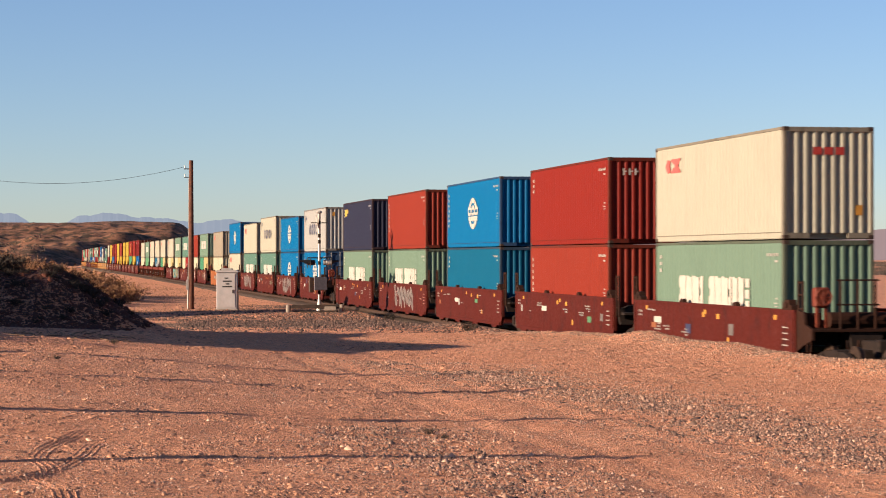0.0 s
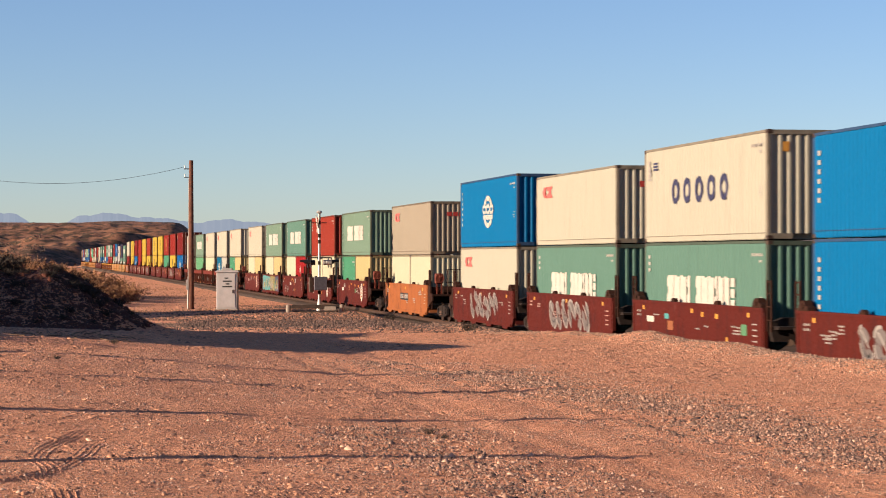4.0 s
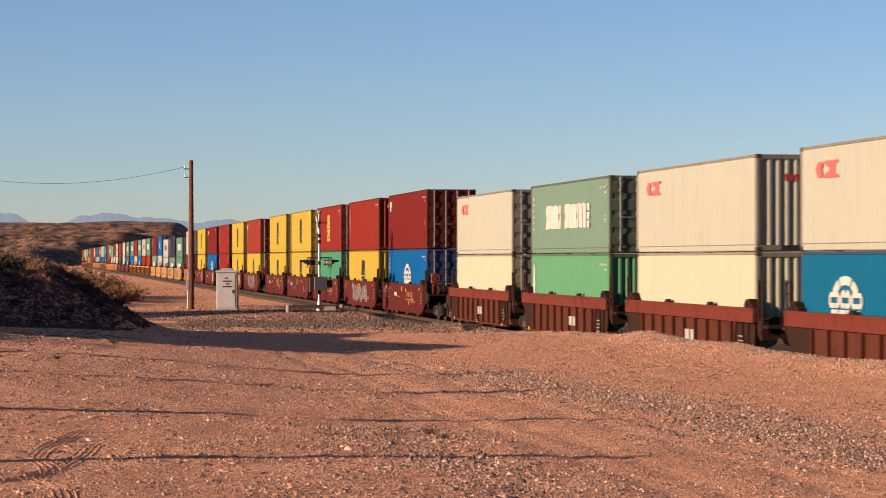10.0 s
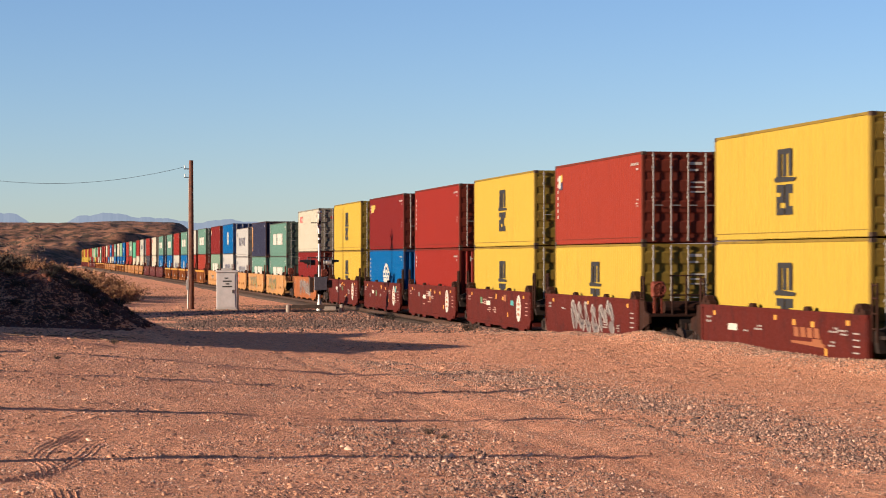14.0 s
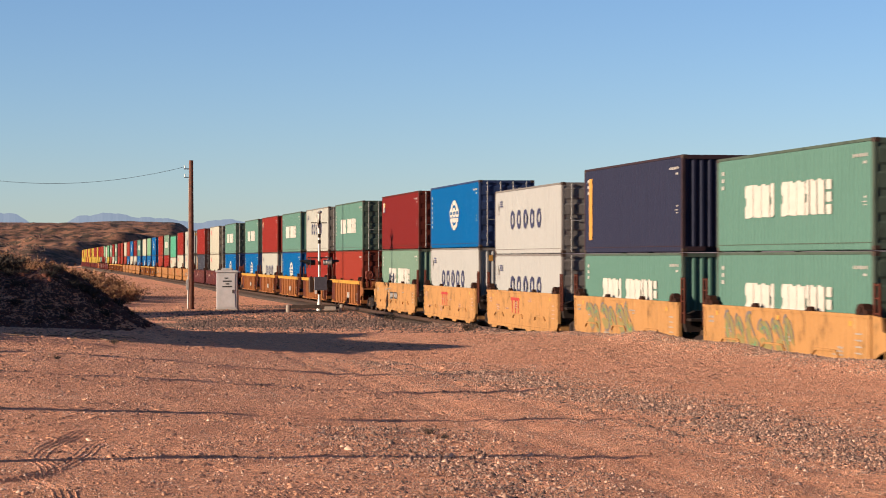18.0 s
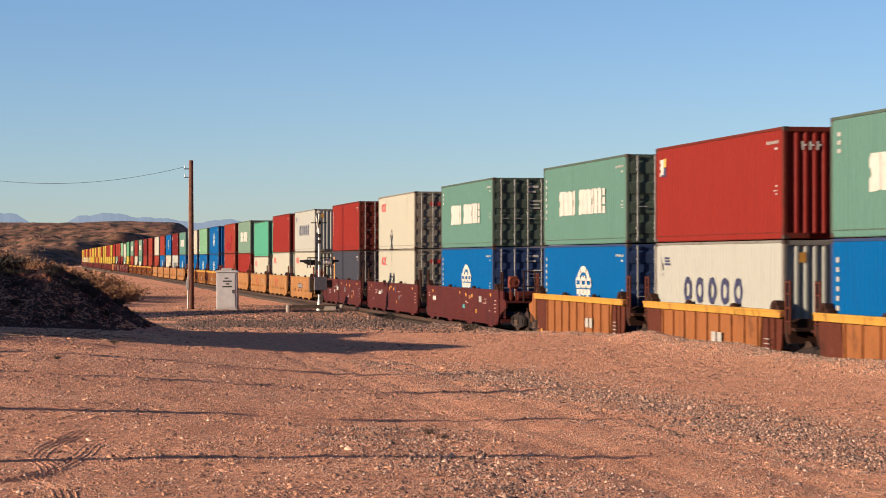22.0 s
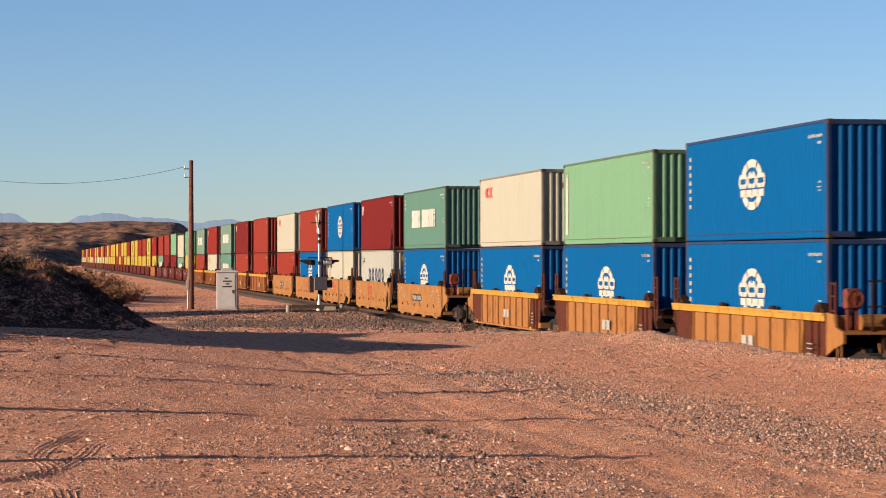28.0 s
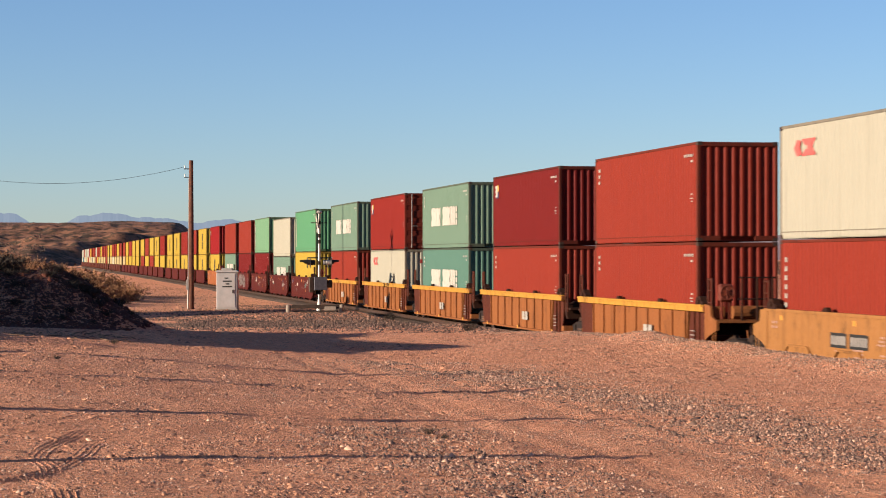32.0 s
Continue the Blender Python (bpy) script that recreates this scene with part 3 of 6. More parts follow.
def logo_meshes(code, high):
    """Plain shapes that stand in for the big side markings, one mesh a piece. y grows away from the eye."""
    m, x, out = high / 2, -1.222, []
    rect = lambda y0, y1, z0, z1: [(y0, z0), (y1, z0), (y1, z1), (y0, z1)]
    if code == "round":         # white broken oval crossed by two bands
        cy, cz = -0.2, m + 0.03
        oval = lambda pts: [(cy + (p - cy) * 1.42, q) for p, q in pts]
        pieces = [oval(arc_piece(cy, cz, 0.47, 0.68, a0, a1)) for a0, a1 in ((28, 58), (64, 116), (122, 152), (214, 244), (250, 290), (296, 326))]
        pieces += [oval(arc_piece(cy, cz, 0.28, 0.36, a0, a1)) for a0, a1 in ((55, 80), (100, 125), (258, 282))]
        pieces += [hollow(cy + u, cz + 0.10, 0.36, 0.19, 0.12, 0.28) for u in (-0.76, 0.0, 0.76)]
        pieces += [rect(cy + u, cy + u + 0.44, cz - 0.32, cz - 0.13) for u in (-1.0, -0.49, 0.02, 0.53)]
        return [shape(q, x, "white") for q in pieces]
    if code == "blocks":        # two groups of broad white bars with narrow slits
        z0, z1 = m - 0.41, m + 0.47
        for y0, y1, notch in ((2.78, 3.48, 1), (2.10, 2.74, 0), (1.42, 2.07, 0), (1.04, 1.36, 1), (-0.10, 0.45, 1), (-0.72, -0.13, 0), (-1.36, -0.75, 0), (-1.66, -1.40, 1), (-2.22, -1.74, 0), (-2.78, -2.30, 0)):
            if notch:
                pts = [(y0, z0 + 0.05), (y0 + (y1 - y0) * 0.4, z0), (y1, z0), (y1, z0 + 0.30), (y1 - 0.12, z0 + 0.34), (y1 - 0.12, z0 + 0.52), (y1, z0 + 0.56), (y1, z1 - 0.12), (y1 - 0.1, z1), (y0, z1)]
            else:
                pts = [(y0, z0), (y1, z0 + 0.02), (y1, z1), (y0 + (y1 - y0) * 0.55, z1), (y0 + (y1 - y0) * 0.45, z1 - 0.05), (y0, z1 - 0.03)]
            out.append(shape(pts, x, "white"))
        out += [shape(rect(-3.28, -2.92, z, z + 0.24), x, "white") for z in (z0, z0 + 0.30, z0 + 0.60)]
        return out
    if code == "five":          # five dark-blue broken rings
        for i in range(5):
            cy, cz = 2.58 - i * 1.216, m + 0.06
            out += [shape(arc_piece(cy, cz, 0.20, 0.385, a0, a0 + 172), x, "navy") for a0 in (94, 274)]
        out += [shape(rect(4.55 - 0.02 * k, 5.05, high - 0.50 - 0.09 * k, high - 0.44 - 0.09 * k), x, "navy") for k in range(3)]
        out += [shape(rect(5.45, 5.51, high - 0.85, high - 0.35), x, "grey"), shape(rect(5.25, 5.72, high - 0.98, high - 0.92), x, "grey"), shape([(5.25, high - 0.83), (5.42, high - 0.83), (5.42, high - 0.45)], x, "grey")]
        return out
    if code == "fivesmall":     # the same rings on a short box
        for i in range(5):
            out += [shape(arc_piece(1.15 - i * 0.62, m + 0.06, 0.14, 0.27, a0, a0 + 172), x, "navy") for a0 in (94, 274)]
        out += [shape(rect(1.75, 2.15, high - 0.56 - 0.09 * k, high - 0.50 - 0.09 * k), x, "navy") for k in range(3)]
        return out
    if code == "flagsmall":     # white figure over a short white line
        return [shape([(0.1, m + 0.05), (0.45, m + 0.12), (0.5, m + 0.42), (0.3, m + 0.62), (0.05, m + 0.40)], x, "white"), shape(rect(-0.35, 0.6, m - 0.42, m - 0.28), x, "white")]
    if code in ("tall", "tallg"):   # dark comb over two hooked bars
        c = "black" if code == "tall" else "yellow"
        up = lambda pts: [((p - 0.68) * 1.08, m + 0.02 + (q - m) * 0.89) for p, q in pts]
        comb = [(0.0, m), (1.36, m), (1.50, m + 0.10), (1.24, m + 0.16), (1.21, m + 0.95), (0.2, m + 0.95), (0.15, m + 0.84), (0.15, m + 0.16), (0.40, m + 0.16), (0.40, m + 0.8), (0.54, m + 0.8), (0.54, m + 0.16),
                (0.82, m + 0.16), (0.82, m + 0.8), (0.96, m + 0.8), (0.96, m + 0.16), (-0.14, m + 0.10)]
        hook = [(0.72, m - 0.95), (1.28, m - 0.95), (1.28, m - 0.42), (0.98, m - 0.42), (0.98, m - 0.30), (1.28, m - 0.30), (1.28, m - 0.08), (0.72, m - 0.08), (0.72, m - 0.60), (1.03, m - 0.60), (1.03, m - 0.75), (0.72, m - 0.75)]
        clip = [(0.08, m - 0.95), (0.64, m - 0.95), (0.64, m - 0.08), (0.08, m - 0.08), (0.08, m - 0.34), (0.36, m - 0.34), (0.36, m - 0.71), (0.08, m - 0.71)]
        return [shape(up(q), x, c) for q in (comb, hook, clip)]
    if code == "badge":         # small red badge by the far top corner
        z = high - 0.62
        return [shape([(4.97, z), (4.72, z + 0.21), (4.40, z + 0.17), (4.52, z + 0.02), (4.40, z - 0.17), (4.72, z - 0.21)], x, "badge"),
                shape([(4.38, z + 0.21), (3.34, z + 0.21), (3.60, z), (3.34, z - 0.21), (4.38, z - 0.21), (4.12, z - 0.05), (3.95, z - 0.05), (3.95, z + 0.05), (4.12, z + 0.05)], x, "badge")]
    if code == "flag":          # small white patch by the far top corner
        z = high - 0.6
        return [shape(rect(4.9, 5.45, z - 0.30, z - 0.04), x, "navy"), shape([(4.9, z - 0.02), (5.45, z - 0.02), (5.25, z + 0.22), (4.9, z + 0.25)], x, "yellow"), shape(rect(5.15, 5.45, z - 0.24, z + 0.22), x - 0.005, "white")]
    if code == "sign":          # small yellow patch
        z = high - 0.6
        return [shape(rect(4.3, 5.3, z - 0.2, z + 0.2), x, "yellow"), shape(rect(3.9, 4.2, z - 0.05, z + 0.2), x, "yellow")]
    if code == "patch":         # repainted panels in fresher red
        return [Build().box(-1.226, -1.222, -1.1, 3.3, 0.35, 1.05).mesh("repaint_patch", PAINT["scarlet"]), Build().box(-1.226, -1.222, -2.7, -0.9, 1.05, 1.75).mesh("repaint_patch", PAINT["scarlet"])]
    if code == "stripe":        # upright orange band
        return [shape(rect(4.95, 5.4, 0.45, high - 0.35), x, "amber")]
    if code == "wstripe":       # upright white band
        return [shape(rect(5.35, 5.65, 0.35, high - 0.5), x, "white")]
    return []


def end_marks(code, high, doors):
    """Small marks on the end that faces the eye; the mesh stands at y = 0."""
    B = Build()
    if code == "badge":
        for u in (-0.42, -0.12, 0.18):
            B.box(u, u + 0.24, -0.006, 0, high - 0.72, high - 0.52)
        return B.mesh("end_marking", MARK["red"])
    if code == "tex":
        for u in (-0.72, -0.52, -0.32):
            B.box(u, u + 0.06, -0.006, 0, high - 0.60, high - 0.38).box(u + 0.06, u + 0.13, -0.006, 0, high - 0.50, high - 0.45)
        return B.mesh("end_marking", MARK["white"])
    for k, (u, w, z, h) in enumerate(((0.32, 0.42, high - 0.42, 0.09), (0.32, 0.3, high - 0.62, 0.07), (0.36, 0.5, high - 1.0, 0.05), (0.36, 0.4, high - 1.15, 0.05), (0.36, 0.45, high - 1.3, 0.05))):
        B.box(u, u + w, -0.006, 0, z, z + h)
    return B.mesh("end_marking", MARK["white"])


def mark_mesh(code, length, high, colour):
    """Rows of small bars where the box carries its writing."""
    x, e = -1.222, length / 2
    pale = colour in ("cream", "ivory", "white", "tan", "grey", "lyellow", "yellow")
    r = []
    if code == "column":        # writing stacked down the far corner post
        z = high - 0.45
        while z > high * 0.32:
            r.append((e - 0.60, e - 0.42, z - 0.12, z))
            z -= 0.23
    else:
        r += [(e - 0.72, e - 0.5, high - 0.48 - k * 0.20, high - 0.38 - k * 0.20) for k in range(3)]
    for k in range(6):          # a row of small characters and lines of small print by the near post
        r.append((-e + 0.40 + 0.17 * k, -e + 0.50 + 0.17 * k, high - 0.42, high - 0.34))
    r += [(-e + 0.45, -e + 0.68, high - 0.58, high - 0.52), (-e + 0.45, -e + 0.62, high * 0.47, high * 0.47 + 0.045), (-e + 0.45, -e + 0.75, high * 0.43, high * 0.43 + 0.03), (-e + 0.45, -e + 0.65, high * 0.40, high * 0.40 + 0.03)]
    return plates(r, x, "grey" if pale else "dim", "marking")


def container(colour, length, high, doors, logo, marks, far=False):
    """A shipping container as an empty with its parts; base at z = 0."""
    ms = cached(("box", colour, length, high, doors), lambda: box_meshes(length, high, colour, doors))
    top = new("shipping_container")
    h2 = length / 2
    part("body", ms["body"], top)
    part("frame", ms["frame"], top, "steel corner posts and rails")
    if doors:
        for sx in (-1, 1):
            part("door", ms["door"], top, "", pose(0, -h2 + 0.05, 0) @ Matrix.Diagonal((sx, 1, 1, 1)))
            if not far:
                for u in (0.28, 0.86):
                    part("lock_bar", ms["lock_bar"], top, "galvanised lock bar", pose(sx * u, -h2 - 0.05, 0))
    else:
        part("end_wall", ms["end_wall"], top, "", pose(0, -h2 + 0.02, 0))
    part("end_wall", ms["end_wall"], top, "", pose(0, h2 - 0.075, 0))
    if not far:
        for sx in (-1, 1):
            for sy in (-1, 1):
                for z in (0.06, high - 0.06):
                    part("corner_casting", ms["corner_casting"], top, "", pose(sx * (1.219 - 0.083), sy * (h2 - 0.087), z))
    for code in (logo,) if logo else ():
        for me in cached(("logo", code, high), lambda: logo_meshes(code, high)):
            part("repaint_patch" if code == "patch" else "logo", me, top, {"round": "piece of a white broken-disc emblem", "blocks": "broad white painted bar", "five": "dark blue painted half ring", "fivesmall": "dark blue painted half ring", "tall": "black painted emblem piece", "tallg": "yellow painted emblem piece", "badge": "small red badge", "patch": "fresher red repainted panel"}.get(code, ""))
    if not far:
        kindm = "badge" if logo == "badge" else "tex" if colour == "red" and not doors else "text"
        if colour in ("cream", "grey", "tan", "white") and not doors:
            part("placard", cached("placard", lambda: Build().box(-0.09, 0.09, -0.006, 0, -0.13, 0.13).mesh("placard", MARK["amber"])), top, "small amber placard", pose(0.82 if logo == "badge" else -0.7, -h2 + 0.016, 0.75 if logo == "badge" else high - 0.45))
        if doors or logo == "badge" or kindm == "tex":
            tagged(part("end_marking", cached(("endm", kindm, high), lambda: end_marks(kindm, high, doors)), top, "", pose(0, -h2 - (0.012 if doors else -0.016), 0)), kind="stuff")
    if marks and not far:
        tagged(part("marking", cached(("mark", marks, length, high, colour in ("cream", "ivory", "white", "tan", "grey", "yellow", "lyellow")), lambda: mark_mesh(marks, length, high, colour)), top), kind="stuff")
    kind = "%s-foot" % ("forty" if length > 7 else "twenty")
    tagged(top, "%s corrugated %s shipping container%s" % (WORDS[colour], kind, " with doors facing" if doors else ""), "container", "containers on the train")
    return top


# ---- well cars ----


def truck_part(parent, y):
    """A bogie under the joint of two wells, with its wheels."""
    def make():
        side = Build()
        side.prism([(-1.25, 0.30), (-0.75, 0.22), (-0.4, 0.20), (0.4, 0.20), (0.75, 0.22), (1.25, 0.30), (1.25, 0.58), (0.7, 0.70), (-0.7, 0.70), (-1.25, 0.58)], "x", -0.06, 0.06)
        side.box(-0.10, 0.10, -1.05, -0.72, 0.34, 0.60).box(-0.10, 0.10, 0.72, 1.05, 0.34, 0.60)
        bol = Build().cbox(-1.1, 1.1, -0.25, 0.25, 0.38, 0.74, 0.03)
        wh = Build()
        wh.tube((-0.07, 0, 0.42), (0.05, 0, 0.42), 0.42, n=18).tube((0.05, 0, 0.42), (0.08, 0, 0.42), 0.45, n=18).tube((-0.12, 0, 0.42), (-0.07, 0, 0.42), 0.11, n=10)
        spring = Build()
        for u in (-0.17, 0, 0.17):
            for k in range(3):
                spring.tube((0, u, 0.28 + k * 0.08), (0, u, 0.32 + k * 0.08), 0.07, n=6)
        return side.mesh("side_frame", IRON), bol.mesh("bolster", IRON), wh.mesh("wheel", STEEL), spring.mesh("spring_nest", RAIL)
    side, bol, wh, spring = cached("truck", make)
    t = part("truck", bol, parent, "black cast-iron wheel truck", pose(0, y, 0))
    for sx in (-1, 1):
        part("side_frame", side, t, "", pose(sx * 1.0, 0, 0))
        part("spring_nest", spring, t, "", pose(sx * 1.08, 0, 0))
        for sy in (-0.88, 0.88):
            part("wheel", wh, t, "", pose(sx * 0.79, sy, 0) @ Matrix.Diagonal((-1 if sx < 0 else 1, 1, 1, 1)) if sx > 0 else pose(sx * 0.79, sy, 0, 0, 0, 180))


def well_meshes(style, colour, pitch):
    material = CARPAINT[colour]
    half = (pitch - 2.55) / 2           # half length of the well
    side = Build()
    out = {}
    if style == "slab":
        z0, z1 = 0.24, 1.66
        side.prism([(-half + 0.35, z0), (half - 0.35, z0), (half, z0 + 0.35), (half, z1 - 0.05), (half - 0.05, z1), (-half + 0.05, z1), (-half, z1 - 0.05), (-half, z0 + 0.35)], "x", -0.05, 0.05)
        side.box(-0.09, 0.05, -half + 0.4, half - 0.4, z0, z0 + 0.12)
        side.box(-0.075, 0.05, -half + 0.02, half - 0.02, z1 - 0.07, z1 + 0.012)
        for y in (-half + 0.10, half - 0.22):
            side.box(-0.068, 0.05, y, y + 0.12, z0 + 0.40, z1 - 0.08)
        for y in np.linspace(-half + 1.6, half - 1.6, 4):   # shallow steps under the sill's foot
            side.prism([(y - 0.45, z0 - 0.10), (y + 0.45, z0 - 0.10), (y + 0.6, z0 + 0.02), (y - 0.6, z0 + 0.02)], "x", -0.07, 0.03)
    else:
        z0, z1 = 0.22, 1.52
        side.prism([(-half + 2.0, z0), (half - 2.0, z0), (half - 1.75, z1), (-half + 1.75, z1)], "x", -0.03, 0.06)
        # recessed ends take an even, darker paint than the side
        out["end_panel"] = Build().prism([(-half + 0.3, z0 + 0.45), (-half + 0.6, z0), (-half + 1.97, z0), (-half + 1.72, z1 - 0.1), (-half + 0.2, z1 - 0.1)], "x", 0.02, 0.055).box(-0.03, 0.02, -half + 0.7, -half + 0.78, z0, z1 - 0.1).box(-0.03, 0.02, -half + 1.2, -half + 1.28, z0, z1 - 0.1).mesh("end_panel", CARPAINT["blackish"] if colour == "dark" else CARPAINT["dark"])
        side.cbox(-0.12, 0.06, -half, half, z1 - 0.06, z1 + 0.10, 0.015)
        side.box(-0.12, 0.06, -half + 0.5, half - 0.5, z0, z0 + 0.07)
        band = z1 - 0.27 if colour == "dark" else z1 - 0.08
        out["top_chord"] = Build().cbox(-0.135, 0.0, -half + 0.02, half - 0.02, band, z1 + 0.125, 0.012).box(-0.165, -0.1, -half + 0.05, half - 0.05, z1 + 0.07, z1 + 0.12).mesh("top_chord", CARPAINT["chord"] if colour in ("dirty", "apricot") else CARPAINT["redchord"])
        deep = 0.13 if colour == "dark" else 0.085
        rib = Build().prism([(-deep, z0 + 0.06), (0.02, z0 + 0.06), (0.02, band), (-deep, band)], "y", -0.04, 0.04)
        out["rib"] = rib.mesh("rib", material)
    out["side_sill"] = side.mesh("side_sill", material)
    floor_ = Build()
    for y in (-half + 0.3, -half / 2, 0, half / 2, half - 0.3):
        floor_.box(-1.36, 1.36, y - 0.2, y + 0.2, 0.34, FLOOR_Z)
    floor_.box(-1.30, -1.12, -half + 0.2, half - 0.2, 0.36, FLOOR_Z).box(1.12, 1.30, -half + 0.2, half - 0.2, 0.36, FLOOR_Z)
    out["well_floor"] = floor_.mesh("well_floor", material)
    end = Build()
    end.prism([(-1.28, 0.80), (1.28, 0.80), (1.33, 1.0), (1.33, 1.3), (1.0, 1.42), (-1.0, 1.42), (-1.33, 1.3), (-1.33, 1.0)], "y", 0.0, 0.28)
    end.prism([(-0.35, 0.72), (0.35, 0.72), (0.45, 1.22), (-0.45, 1.22)], "y", 0.28, 1.1)
    end.box(-1.30, -0.5, 0.28, 0.75, 1.12, 1.20).box(0.5, 1.30, 0.28, 0.75, 1.12, 1.20)
    # platforms in near-black, so the gaps between wells read dark
    out["end_platform"] = end.mesh("end_platform", IRON if style == "slab" else CARPAINT["blackish"])
    guide = Build()
    guide.prism([(-0.40, 0.0), (0.36, 0.0), (0.34, 0.10), (0.24, 0.21), (0.06, 0.26), (-0.14, 0.25), (-0.20, 0.14), (-0.38, 0.10)], "x", -0.10, 0.10)
    guide.tube((-0.13, 0, 0.12), (0.13, 0, 0.12), 0.07, n=8)
    ends = CARPAINT["dark"] if colour in ("amber", "ochre", "apricot", "dirty") else CARPAINT["blackish"]
    out["corner_guide"] = guide.mesh("corner_guide", CARPAINT["blackish"])
    out["latch"] = Build().prism([(-0.22, 0.0), (0.22, 0.0), (0.16, 0.07), (0.06, 0.12), (-0.10, 0.12), (-0.18, 0.06)], "x", -0.07, 0.05).mesh("latch", CARPAINT["blackish"])
    post = Build()
    for u in (-0.16, 0.16):
        post.tube((0, u, -0.1), (0, u, 1.25), 0.035, n=6)
    for z in (0.2, 0.55, 0.90, 1.2):
        post.tube((0, -0.16, z), (0, 0.16, z), 0.02, n=5)
    out["grab_post"] = post.mesh("grab_post", ends)
    deck = Build()              # end platform of a car, with its tapered side plates and corner block
    for u in (-1, 1):
        x0, x1 = sorted((u * 1.43, u * 1.36))
        deck.prism([(0.0, 0.62), (0.5, 0.80), (1.15, 0.95), (1.15, 1.22), (0.62, 1.32), (0.55, 1.62), (0.0, 1.66)], "x", x0, x1)
        x2, x3 = sorted((u * 1.36, u * 0.95))
        deck.cbox(x2, x3, 0.10, 0.52, 1.25, 1.60, 0.03)
        for k in range(2):
            deck.tube((u * 1.40, 0.72 + 0.26 * k, 0.55), (u * 1.40, 0.72 + 0.26 * k, 1.0), 0.02, n=5)
        deck.tube((u * 1.40, 0.72, 0.56), (u * 1.40, 0.98, 0.56), 0.02, n=5)
    deck.box(-1.36, 1.36, 0.0, 1.15, 1.16, 1.22)
    for k in range(5):
        deck.box(-1.36, 1.36, 0.10 + 0.22 * k, 0.14 + 0.22 * k, 1.22, 1.25)
    deck.tube((-0.85, 0.75, 1.44), (0.85, 0.75, 1.44), 0.19, n=12)
    for k in range(3):          # brake hoses hanging from the end sill
        for i in range(6):
            a0, a1 = math.pi * i / 6, math.pi * (i + 1) / 6
            deck.tube((-0.6 + 0.5 * k - 0.15 * math.cos(a0), 1.2, 0.95 - 0.4 * math.sin(a0)), (-0.6 + 0.5 * k - 0.15 * math.cos(a1), 1.2, 0.95 - 0.4 * math.sin(a1)), 0.025, n=5, caps=False)
    out["end_deck"] = deck.mesh("end_deck", CARPAINT["blackish"] if colour in ("oxide", "dark", "rust") else material)
    refl = Build().box(-0.006, 0, -0.11, 0.11, -0.06, 0.06)
    out["reflector"] = cached("reflector", lambda: refl.mesh("reflector", MARK["amber"]))
    return out, half


